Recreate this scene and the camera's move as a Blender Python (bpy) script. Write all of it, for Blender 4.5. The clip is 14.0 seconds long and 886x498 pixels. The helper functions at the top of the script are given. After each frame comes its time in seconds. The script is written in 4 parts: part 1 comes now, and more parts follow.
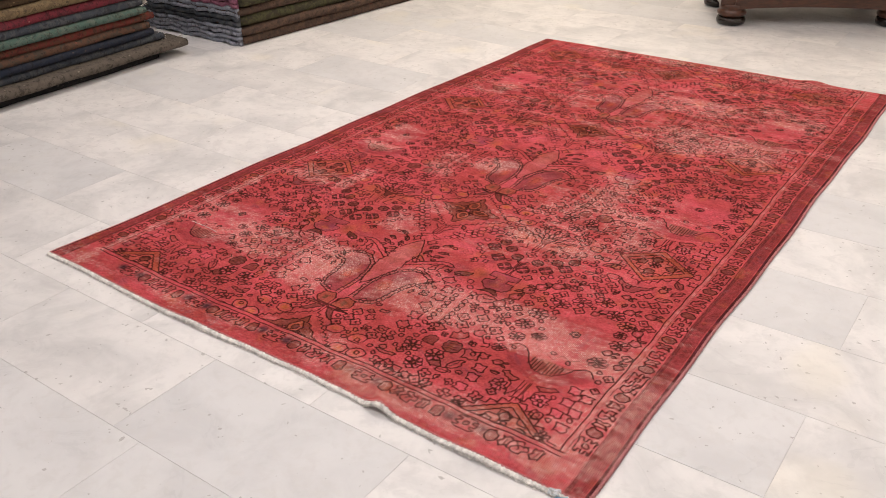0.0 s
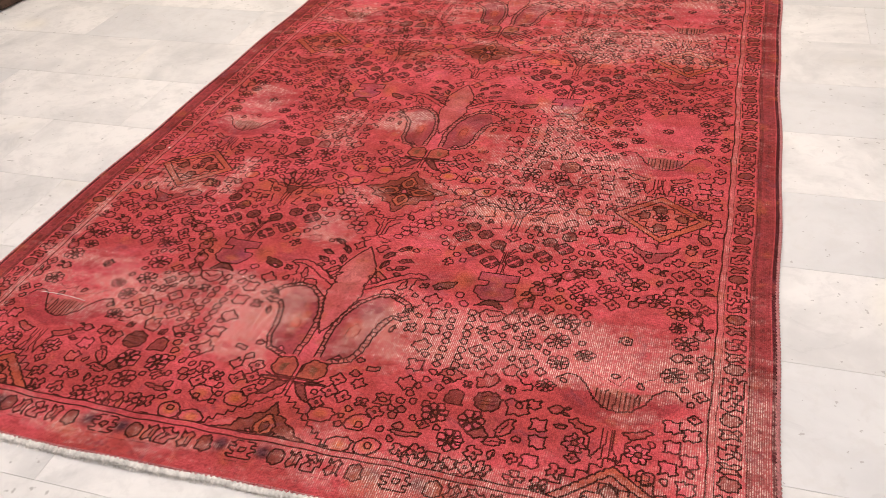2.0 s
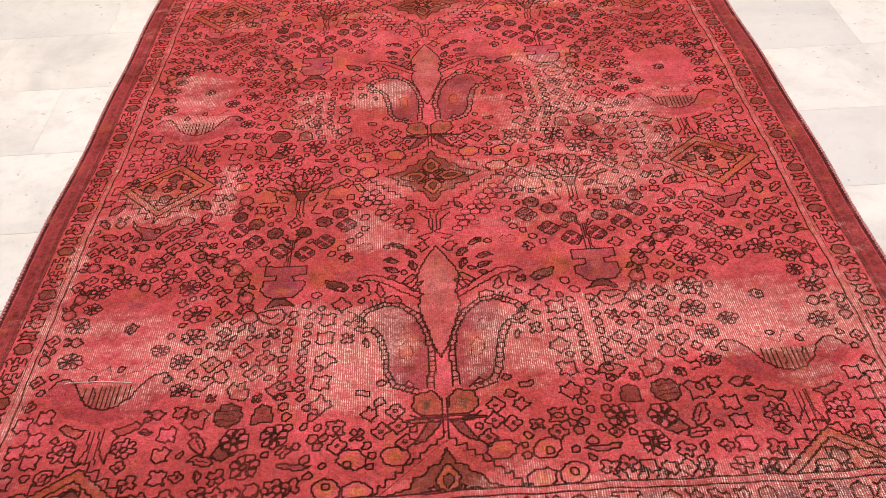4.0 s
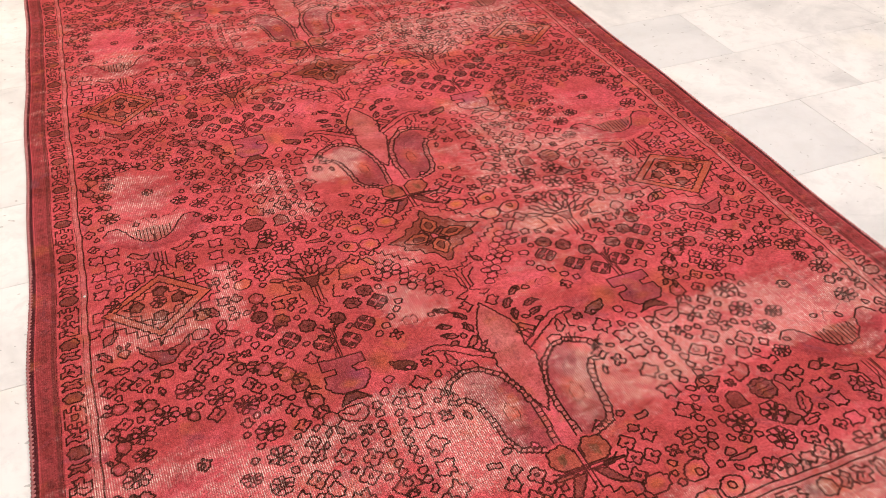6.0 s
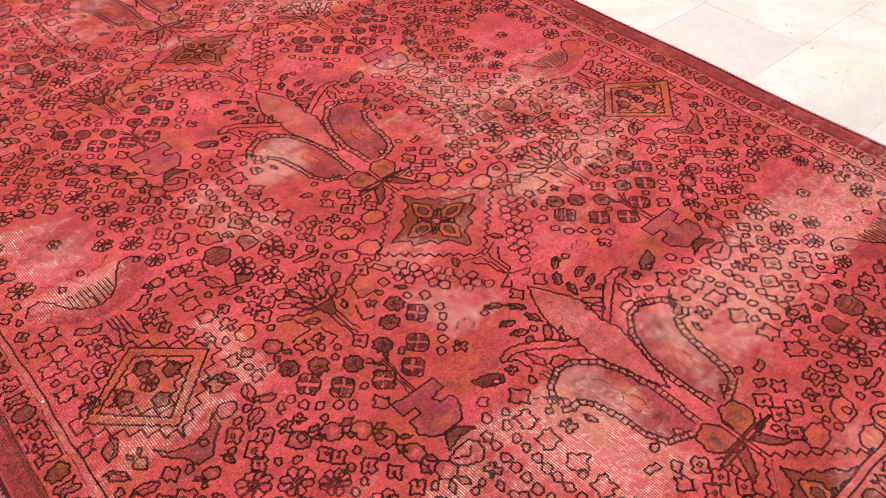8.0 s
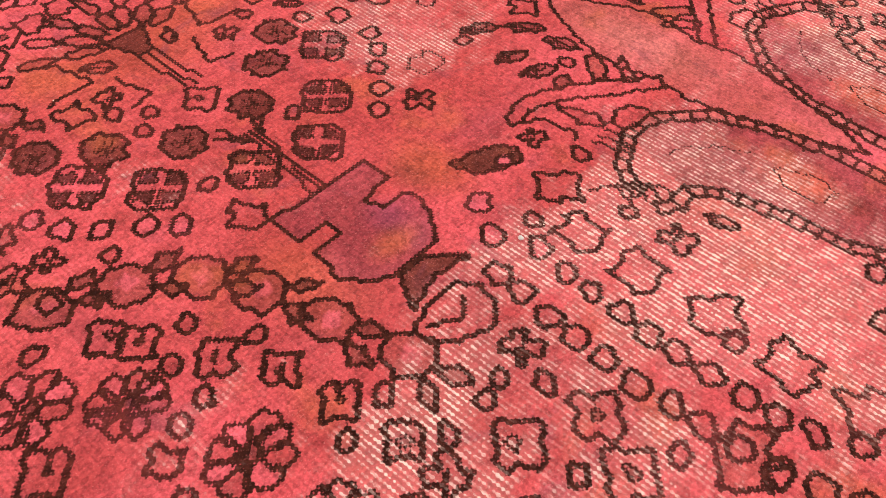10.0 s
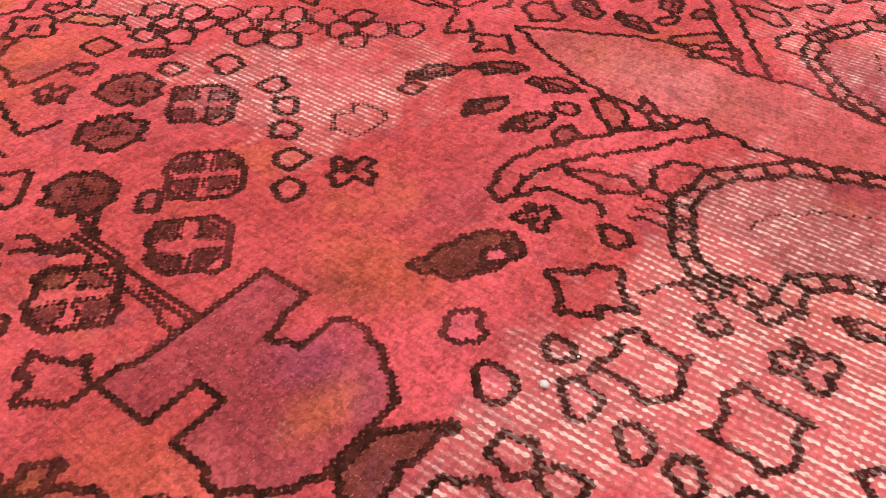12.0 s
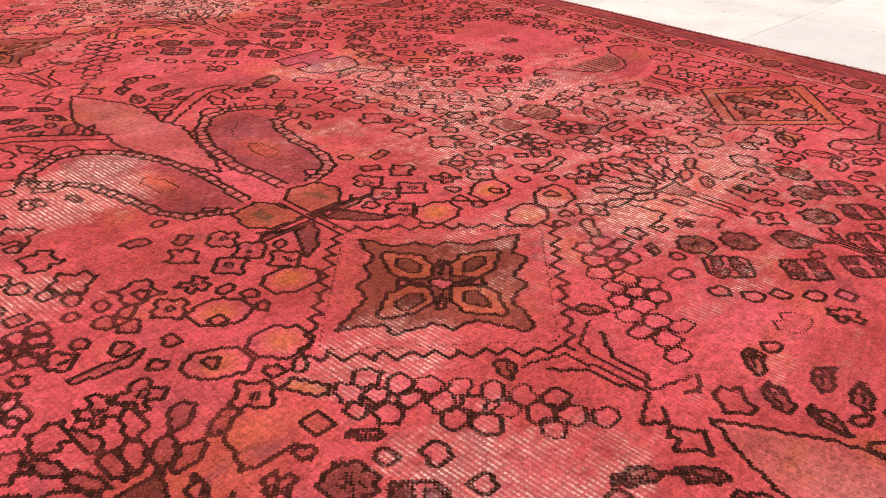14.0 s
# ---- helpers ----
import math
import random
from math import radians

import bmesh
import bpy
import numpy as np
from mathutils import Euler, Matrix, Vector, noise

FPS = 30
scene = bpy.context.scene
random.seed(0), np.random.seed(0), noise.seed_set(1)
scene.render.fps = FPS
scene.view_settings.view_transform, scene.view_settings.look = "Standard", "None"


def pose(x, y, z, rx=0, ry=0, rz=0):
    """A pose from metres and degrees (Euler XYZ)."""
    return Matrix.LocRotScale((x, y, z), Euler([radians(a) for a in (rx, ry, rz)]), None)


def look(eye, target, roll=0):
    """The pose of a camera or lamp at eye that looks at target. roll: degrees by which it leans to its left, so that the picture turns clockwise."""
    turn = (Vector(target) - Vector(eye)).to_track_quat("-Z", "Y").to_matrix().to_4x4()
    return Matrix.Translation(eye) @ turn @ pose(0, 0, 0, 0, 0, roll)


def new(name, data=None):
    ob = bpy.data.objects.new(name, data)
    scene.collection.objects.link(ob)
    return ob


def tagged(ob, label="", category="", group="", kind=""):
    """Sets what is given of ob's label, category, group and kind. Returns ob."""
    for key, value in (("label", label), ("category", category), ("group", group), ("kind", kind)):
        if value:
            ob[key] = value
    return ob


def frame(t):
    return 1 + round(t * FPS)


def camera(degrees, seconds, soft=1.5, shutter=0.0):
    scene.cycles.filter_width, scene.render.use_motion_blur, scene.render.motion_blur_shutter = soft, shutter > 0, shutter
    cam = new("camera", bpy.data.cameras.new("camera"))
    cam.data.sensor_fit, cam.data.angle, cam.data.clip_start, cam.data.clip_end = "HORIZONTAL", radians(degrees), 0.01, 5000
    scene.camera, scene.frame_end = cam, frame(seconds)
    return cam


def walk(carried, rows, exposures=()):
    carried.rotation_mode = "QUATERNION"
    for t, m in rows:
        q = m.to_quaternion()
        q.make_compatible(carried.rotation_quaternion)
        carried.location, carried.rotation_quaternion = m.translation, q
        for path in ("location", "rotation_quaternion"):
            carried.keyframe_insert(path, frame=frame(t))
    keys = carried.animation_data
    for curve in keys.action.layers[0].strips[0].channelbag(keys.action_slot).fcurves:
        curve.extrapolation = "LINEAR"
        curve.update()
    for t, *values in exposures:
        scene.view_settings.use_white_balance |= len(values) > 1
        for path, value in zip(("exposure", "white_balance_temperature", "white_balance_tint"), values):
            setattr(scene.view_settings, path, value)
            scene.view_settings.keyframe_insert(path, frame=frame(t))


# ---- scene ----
cam = camera(53.7, 14.0, 0.9)
PATH = [
    (0, (1.567, -2.332, 1.427), (0.547, -0.914, 0.454), -0.8),
    (0.5, (1.403, -2.303, 1.44), (0.54, -0.795, 0.45), -1.5),
    (1, (1.224, -2.183, 1.417), (0.5, -0.649, 0.357), -3.1),
    (1.5, (1.013, -1.962, 1.379), (0.388, -0.439, 0.244), -4.8),
    (2, (0.793, -1.916, 1.358), (0.247, -0.41, 0.161), -4.9),
    (2.5, (0.516, -1.945, 1.374), (0.122, -0.426, 0.133), -3.1),
    (4.8, (-0.311, -1.693, 1.379), (-0.048, -0.259, 0.01), -0.6),
    (5, (-0.411, -1.698, 1.393), (-0.074, -0.262, 0.043), 0.7),
    (5.5, (-0.569, -1.703, 1.432), (-0.118, -0.245, 0.14), 2.0),
    (6, (-0.657, -1.564, 1.368), (-0.055, -0.139, 0.099), 0.3),
    (6.5, (-0.774, -1.387, 1.319), (-0.023, -0.046, 0.04), -1.3),
    (7, (-0.919, -1.311, 1.332), (-0.038, -0.06, 0.045), -1.7),
    (7.2, (-1.004, -1.273, 1.303), (-0.051, -0.083, 0.009), -2.0),
    (9.3, (-0.921, -0.654, 1.0), (0.117, 0.228, -0.465), 5.5),
    (9.5, (-0.837, -0.67, 0.865), (0.185, 0.195, -0.621), 4.5),
    (10, (-0.668, -0.665, 0.485), (0.371, 0.17, -1.007), 3.4),
    (10.5, (-0.586, -0.604, 0.33), (0.559, 0.29, -1.045), 2.7),
    (11, (-0.549, -0.545, 0.264), (0.625, 0.354, -1.083), 2.3),
    (11.5, (-0.534, -0.534, 0.266), (0.661, 0.327, -1.088), 2.4),
    (12, (-0.517, -0.533, 0.291), (0.742, 0.319, -1.009), 2.7),
    (12.5, (-0.508, -0.531, 0.326), (0.823, 0.352, -0.878), 2.9),
    (13, (-0.475, -0.486, 0.364), (0.896, 0.446, -0.756), 2.7),
    (13.5, (-0.489, -0.435, 0.392), (0.889, 0.577, -0.646), 3.3),
    (14, (-0.524, -0.423, 0.415), (0.802, 0.725, -0.547), 2.7),
]

EXPOSURES = [(0.0, -0.11, 6500, 10), (1.5, -0.02, 6530, 10), (2.5, 0.03, 6560, 10), (5.0, 0.16, 6560, 10), (7.0, 0.13, 6560, 10), (9.5, 0.42, 6540, 10), (10.5, 0.40, 6500, 10), (11.5, 0.37, 6400, 10), (12.5, 0.38, 6280, 10), (14.0, 0.21, 6480, 10)]
walk(cam, [(t, look(eye, target, roll)) for t, eye, target, roll in PATH], EXPOSURES)

# ---------------------------------------------------------------- world and light
world = bpy.data.worlds.new("world")
scene.world = world
world.use_nodes = True
world.node_tree.nodes["Background"].inputs["Color"].default_value = (0.9, 0.95, 1.0, 1)
world.node_tree.nodes["Background"].inputs["Strength"].default_value = 0.05

ROOM_X, ROOM_Y, ROOM_H = (-4.0, 3.2), (-4.4, 4.6), 3.0
LIGHTS = [(-1.9, -1.9, 0), (0.3, -1.9, 0), (2.0, -1.9, 0), (-1.9, 0.6, 0), (0.3, 0.6, 0), (2.0, 0.6, 0),
          (-1.9, 2.6, 1), (0.9, 4.0, 1), (-0.9, 4.0, 1)]
LAMP_POWER = 20.0


# ---------------------------------------------------------------- small helpers
def nodes_of(name):
    m = bpy.data.materials.new(name)
    m.use_nodes = True
    nt = m.node_tree
    return m, nt, nt.nodes["Principled BSDF"]


class Net:
    """Short hand for node trees."""

    def __init__(self, nt):
        self.nt = nt

    def put(self, sock, value):
        if isinstance(value, bpy.types.NodeSocket):
            self.nt.links.new(value, sock)
        elif isinstance(value, (tuple, list)) and len(value) == 3 and sock.type == "RGBA":
            sock.default_value = (*value, 1)
        else:
            sock.default_value = value

    def math(self, op, a, b=0.0, c=None, clamp=False):
        n = self.nt.nodes.new("ShaderNodeMath")
        n.operation, n.use_clamp = op, clamp
        self.put(n.inputs[0], a)
        self.put(n.inputs[1], b)
        if c is not None:
            self.put(n.inputs[2], c)
        return n.outputs[0]

    def mix(self, f, a, b, mode="MIX"):
        n = self.nt.nodes.new("ShaderNodeMix")
        n.data_type, n.blend_type = "RGBA", mode
        self.put(n.inputs[0], f)
        self.put(n.inputs[6], a)
        self.put(n.inputs[7], b)
        return n.outputs[2]

    def span(self, v, a, b, c=0.0, d=1.0):
        n = self.nt.nodes.new("ShaderNodeMapRange")
        n.interpolation_type = "SMOOTHSTEP"
        self.put(n.inputs[0], v)
        for k, x in zip((1, 2, 3, 4), (a, b, c, d)):
            n.inputs[k].default_value = x
        return n.outputs[0]

    def coords(self, which="Object"):
        return self.nt.nodes.new("ShaderNodeTexCoord").outputs[which]

    def scaled(self, v, scale, shift=None):
        n = self.nt.nodes.new("ShaderNodeMapping")
        self.put(n.inputs[0], v)
        n.inputs[3].default_value = scale
        if shift is not None:
            self.put(n.inputs[1], shift)
        return n.outputs[0]

    def noise(self, v, scale, detail=2.0, rough=0.5, warp=0.0):
        n = self.nt.nodes.new("ShaderNodeTexNoise")
        self.put(n.inputs["Vector"], v)
        n.inputs["Scale"].default_value = scale
        n.inputs["Detail"].default_value = detail
        n.inputs["Roughness"].default_value = rough
        n.inputs["Distortion"].default_value = warp
        return n.outputs[0]

    def cells(self, v, scale, jitter=1.0):
        n = self.nt.nodes.new("ShaderNodeTexVoronoi")
        self.put(n.inputs["Vector"], v)
        n.inputs["Scale"].default_value = scale
        n.inputs["Randomness"].default_value = jitter
        return n.outputs["Distance"], n.outputs["Color"]

    def attribute(self, name, out="Fac"):
        n = self.nt.nodes.new("ShaderNodeAttribute")
        n.attribute_name = name
        return n.outputs[out]

    def axes(self, v):
        n = self.nt.nodes.new("ShaderNodeSeparateXYZ")
        self.put(n.inputs[0], v)
        return n.outputs

    def bump(self, height, strength, distance):
        n = self.nt.nodes.new("ShaderNodeBump")
        self.put(n.inputs["Height"], height)
        n.inputs["Strength"].default_value = strength
        n.inputs["Distance"].default_value = distance
        return n.outputs[0]

    def chance(self):
        return self.nt.nodes.new("ShaderNodeObjectInfo").outputs["Random"]


def part(name, bm, material, parent=None, label="", smooth=False):
    """Links a bmesh as one mesh object, under a thing or a part."""
    me = bpy.data.meshes.new(name)
    bm.normal_update()
    bm.to_mesh(me)
    bm.free()
    me.materials.append(material)
    if smooth:
        me.shade_smooth()
    ob = new(name, me)
    if parent is not None:
        ob.parent = parent
    return tagged(ob, label)


def box(x0, y0, z0, x1, y1, z1, bevel=0.0, bm=None):
    bm = bm or bmesh.new()
    got = bmesh.ops.create_cube(bm, size=1.0, matrix=Matrix.LocRotScale(
        ((x0 + x1) / 2, (y0 + y1) / 2, (z0 + z1) / 2), None, (abs(x1 - x0), abs(y1 - y0), abs(z1 - z0))))
    if bevel:
        edges = list({e for v in got["verts"] for e in v.link_edges})
        bmesh.ops.bevel(bm, geom=edges, offset=bevel, segments=2, profile=0.6, affect="EDGES")
    return bm


def lathe(profile, steps=24):
    """A turned solid round the z axis from (radius, height) pairs."""
    bm = bmesh.new()
    rings = []
    for r, z in profile:
        rings.append([bm.verts.new((r * math.cos(2 * math.pi * k / steps), r * math.sin(2 * math.pi * k / steps), z)) for k in range(steps)])
    for a, b in zip(rings, rings[1:]):
        for k in range(steps):
            bm.faces.new((a[k], a[(k + 1) % steps], b[(k + 1) % steps], b[k]))
    bm.faces.new(rings[0][::-1])
    bm.faces.new(rings[-1])
    return bm


# ---------------------------------------------------------------- materials
def marble(name, light, dark, amount):
    m, nt, b = nodes_of(name)
    n = Net(nt)
    co = n.coords()
    r = n.chance()
    comb = nt.nodes.new("ShaderNodeCombineXYZ")
    for k, f in enumerate((37.0, 91.0, 53.0)):
        n.put(comb.inputs[k], n.math("MULTIPLY", r, f))
    v = n.scaled(co, (1, 1, 1), comb.outputs[0])
    cloud = n.noise(v, 3.5, 5, 0.6, 0.6)
    fine = n.noise(v, 22, 4, 0.65, 0.4)
    vein = n.math("ABSOLUTE", n.math("SUBTRACT", n.noise(v, 5.5, 6, 0.6, 1.2), 0.5))
    veins = n.math("MULTIPLY", n.span(vein, 0.0, 0.035, 1, 0), n.span(cloud, 0.45, 0.7))
    shade = n.math("MULTIPLY", n.span(cloud, 0.35, 0.75), amount)
    shade = n.math("ADD", shade, n.math("MULTIPLY", n.span(r, 0.4, 1.0), 0.3), clamp=True)
    col = n.mix(shade, light, dark)
    col = n.mix(n.math("MULTIPLY", veins, 0.28), col, (0.42, 0.41, 0.41))
    col = n.mix(n.math("MULTIPLY", n.span(fine, 0.46, 0.70), 0.55), col, (0.56, 0.54, 0.53))
    chips = n.span(n.noise(v, 46, 2, 0.5), 0.70, 0.73)
    col = n.mix(n.math("MULTIPLY", chips, 0.65), col, (0.32, 0.30, 0.28))
    warm = n.span(n.noise(v, 2.2, 2), 0.6, 0.75)
    col = n.mix(n.math("MULTIPLY", warm, 0.30), col, (0.76, 0.69, 0.55))
    n.put(b.inputs["Base Color"], col)
    n.put(b.inputs["Roughness"], n.math("ADD", 0.36, n.math("MULTIPLY", fine, 0.22)))
    b.inputs["Specular IOR Level"].default_value = 0.4
    n.put(b.inputs["Normal"], n.bump(n.noise(v, 60, 3), 0.06, 0.002))
    return m


def plain(name, colour, rough=0.7, spread=0.12, scale=6.0, bump=0.1):
    m, nt, b = nodes_of(name)
    n = Net(nt)
    co = n.coords()
    a = n.noise(co, scale, 5, 0.6)
    f = n.noise(co, scale * 14, 3, 0.6)
    col = n.mix(n.span(a, 0.3, 0.7), tuple(c * (1 - spread) for c in colour), tuple(min(c * (1 + spread), 1) for c in colour))
    n.put(b.inputs["Base Color"], col)
    b.inputs["Roughness"].default_value = rough
    n.put(b.inputs["Normal"], n.bump(f, bump, 0.003))
    return m


def wood(name, light, dark, rough=0.35):
    m, nt, b = nodes_of(name)
    n = Net(nt)
    v = n.scaled(n.coords(), (2.0, 2.0, 14.0))
    grain = n.noise(v, 5.0, 6, 0.65, 1.5)
    fine = n.noise(n.scaled(n.coords(), (10, 10, 120)), 6.0, 3)
    col = n.mix(n.span(grain, 0.3, 0.7), dark, light)
    col = n.mix(n.math("MULTIPLY", n.span(fine, 0.5, 0.7), 0.35), col, tuple(c * 0.5 for c in dark))
    n.put(b.inputs["Base Color"], col)
    b.inputs["Roughness"].default_value = rough
    n.put(b.inputs["Normal"], n.bump(fine, 0.1, 0.001))
    return m


def wool(name, ground, second, third, amount=0.5):
    """Old folded rugs: a ground colour with a broken pattern of two more."""
    m, nt, b = nodes_of(name)
    n = Net(nt)
    co = n.coords()
    d, _ = n.cells(n.scaled(co, (1, 1, 1.6)), 26)
    p = n.noise(co, 24, 5, 0.75, 1.0)
    q = n.noise(co, 9, 3, 0.6)
    t = n.noise(co, 350, 2)
    col = n.mix(n.math("MULTIPLY", n.span(p, 0.47, 0.55), amount), ground, second)
    col = n.mix(n.math("MULTIPLY", n.span(n.noise(co, 42, 4, 0.7), 0.52, 0.62), 0.6), col, (0.03, 0.025, 0.025))
    col = n.mix(1.0, col, (0.62, 0.62, 0.62), "MULTIPLY")
    col = n.mix(n.math("MULTIPLY", n.span(d, 0.18, 0.1), n.span(q, 0.45, 0.6)), col, third)
    col = n.mix(n.math("MULTIPLY", n.span(t, 0.4, 0.75), 0.35), col, tuple(c * 0.45 for c in ground))
    n.put(b.inputs["Base Color"], col)
    b.inputs["Roughness"].default_value = 0.95
    b.inputs["Specular IOR Level"].default_value = 0.1
    n.put(b.inputs["Normal"], n.bump(n.math("ADD", t, n.noise(co, 60, 3)), 0.6, 0.006))
    return m


def glowing(name, colour, strength):
    m, nt, b = nodes_of(name)
    b.inputs["Base Color"].default_value = (0.8, 0.8, 0.8, 1)
    b.inputs["Emission Color"].default_value = (*colour, 1)
    b.inputs["Emission Strength"].default_value = strength
    return m


def pile_wool(name):
    """The overdyed pile: knots, fuzzy dark outlines, worn places that bare the warps."""
    m, nt, b = nodes_of(name)
    n = Net(nt)
    co = n.coords()
    x, y, _ = n.axes(co)
    dist, wear, tint = n.attribute("outline"), n.attribute("wear"), n.attribute("tint", "Color")
    fuzz = n.noise(co, 520, 3, 0.6)
    fuzz2 = n.noise(co, 170, 2, 0.5)
    _, tuftcol = n.cells(n.scaled(co, (1.0, 1.25, 1.0)), 260)
    # uneven dye
    band = n.noise(n.scaled(co, (2.2, 9.0, 1.0)), 1.0, 3, 0.55)
    blot = n.noise(co, 7.0, 4, 0.6, 0.3)
    small = n.noise(co, 38.0, 4, 0.65, 0.4)
    col = n.mix(n.span(band, 0.36, 0.66), n.mix(1.0, tint, (0.80, 0.78, 0.72), "MULTIPLY"), n.mix(1.0, tint, (1.14, 1.20, 1.28), "MULTIPLY"))
    col = n.mix(n.math("MULTIPLY", n.span(blot, 0.47, 0.70), 0.52), col, n.mix(1.0, tint, (0.58, 0.52, 0.46), "MULTIPLY"))
    col = n.mix(n.math("MULTIPLY", n.span(small, 0.47, 0.68), 0.52), col, n.mix(1.0, tint, (0.52, 0.46, 0.46), "MULTIPLY"))
    col = n.mix(n.math("MULTIPLY", n.span(n.noise(co, 11.0, 3, 0.6), 0.56, 0.69), 0.40), col, (0.46, 0.115, 0.045))
    col = n.mix(n.math("MULTIPLY", n.span(n.noise(co, 16.0, 3, 0.6, 1.0), 0.57, 0.72), 0.45), col, (0.17, 0.05, 0.075))
    hot = n.noise(co, 4.5, 4, 0.6, 0.5)
    col = n.mix(n.math("MULTIPLY", n.span(hot, 0.50, 0.66), 0.6), col, n.mix(1.0, tint, (1.20, 1.16, 1.32), "MULTIPLY"))
    plum = n.noise(n.scaled(co, (9.0, 5.0, 1.0)), 1.0, 4, 0.65, 0.6)
    col = n.mix(n.math("MULTIPLY", n.span(plum, 0.56, 0.70), 0.42), col, (0.25, 0.045, 0.055))
    flecks = n.noise(n.scaled(co, (1.0, 1.0, 1.0)), 120.0, 3, 0.7)
    col = n.mix(n.math("MULTIPLY", n.span(flecks, 0.52, 0.68), 0.50), col, n.mix(1.0, tint, (0.42, 0.40, 0.40), "MULTIPLY"))
    # tufts: light and shade of the fuzz painted in, plus random tone per tuft
    light = n.span(fuzz, 0.28, 0.72, 0.54, 0.94)
    light = n.math("ADD", light, n.math("MULTIPLY", n.axes(tuftcol)[0], 0.42))
    grey = nt.nodes.new("ShaderNodeCombineColor")
    for k in range(3):
        n.put(grey.inputs[k], light)
    col = n.mix(1.0, col, grey.outputs[0], "MULTIPLY")
    # worn ground, pale warps in rows along the length
    streak = n.noise(n.scaled(co, (6.0, 15.0, 1.0)), 1.0, 6, 0.68)
    grainy = n.noise(co, 70.0, 3, 0.6)
    wearing = n.math("ADD", n.math("MULTIPLY", wear, 0.95), n.math("MULTIPLY", n.math("SUBTRACT", streak, 0.47), 2.3))
    wearing = n.math("ADD", wearing, n.math("MULTIPLY", n.math("SUBTRACT", grainy, 0.5), 1.1))
    bare = n.span(wearing, 0.22, 0.95)
    col = n.mix(n.math("MULTIPLY", bare, 0.32), col, (0.58, 0.21, 0.19))
    wob = n.math("MULTIPLY", n.noise(n.scaled(co, (14, 3, 1)), 1.0, 2), 0.012)
    row = n.math("SINE", n.math("MULTIPLY", n.math("ADD", x, wob), 2 * math.pi / 0.0044))
    weft = n.math("SINE", n.math("MULTIPLY", n.math("ADD", y, wob), 2 * math.pi / 0.0036))
    thread = n.math("ADD", n.math("ADD", row, n.math("MULTIPLY", weft, 0.40)), n.math("MULTIPLY", n.math("SUBTRACT", fuzz2, 0.5), 4.6))
    bareline = n.span(thread, 0.12, 0.85)
    patchy = n.span(n.noise(n.scaled(co, (120, 50, 1)), 1.0, 5, 0.75), 0.40, 0.58, 0.12, 1.0)
    pale = n.math("MULTIPLY", n.math("MULTIPLY", bareline, n.span(wearing, 0.30, 1.05)), patchy)
    # shade in the hollows between knot rows, painted into the colour
    col = n.mix(n.math("MULTIPLY", n.span(row, 0.1, -0.9), 0.22), col, n.mix(1.0, col, (0.55, 0.5, 0.5), "MULTIPLY"))
    # outlines
    edge = n.math("ADD", dist, n.math("MULTIPLY", n.math("SUBTRACT", fuzz, 0.5), 1.0))
    knots = n.math("MULTIPLY", n.math("MULTIPLY", n.math("SINE", n.math("MULTIPLY", x, 2 * math.pi / 0.0043)), n.math("SINE", n.math("MULTIPLY", y, 2 * math.pi / 0.0038))), 0.62)
    line = n.span(n.math("ADD", edge, knots), 1.45, 2.35, 1, 0)
    fade = n.math("SUBTRACT", 1.0, n.math("MULTIPLY", n.span(n.noise(co, 9, 3, 0.6), 0.45, 0.70), 0.16))
    line = n.math("MULTIPLY", line, fade)
    dark = n.mix(n.span(fuzz2, 0.35, 0.7), (0.022, 0.0065, 0.0045), (0.062, 0.015, 0.010))
    col = n.mix(line, col, dark)
    col = n.mix(n.math("MULTIPLY", pale, n.math("SUBTRACT", 0.92, n.math("MULTIPLY", line, 0.68))), col, (0.80, 0.60, 0.53))
    # painted highlights: a sparkle of paler pink on the fibre tips
    tip_glints = n.span(n.noise(n.scaled(co, (700, 1100, 500)), 1.0, 2, 0.6), 0.60, 0.72)
    col = n.mix(n.math("MULTIPLY", tip_glints, n.math("SUBTRACT", 0.34, n.math("MULTIPLY", line, 0.24))), col, (0.80, 0.30, 0.27))
    # specks of lint
    d2, c2 = n.cells(co, 46)
    speck = n.math("MULTIPLY", n.span(d2, 0.035, 0.02), n.span(n.axes(c2)[0], 0.86, 0.88))
    col = n.mix(speck, col, (0.85, 0.68, 0.58))
    n.put(b.inputs["Base Color"], col)
    b.inputs["Roughness"].default_value = 0.9
    b.inputs["Specular IOR Level"].default_value = 0.04
    knot = n.math("MULTIPLY", n.math("ADD", row, weft), 0.22)
    h = n.math("ADD", n.math("ADD", knot, n.math("MULTIPLY", fuzz, 1.5)), n.math("MULTIPLY", n.noise(n.scaled(co, (260, 420, 300)), 1.0, 3, 0.7), 1.2))
    h = n.math("ADD", h, n.math("MULTIPLY", n.math("MULTIPLY", bareline, bare), 0.7))
    h = n.math("ADD", h, n.math("MULTIPLY", line, -0.6))
    n.put(b.inputs["Normal"], n.bump(h, 0.45, 0.003))
    return m


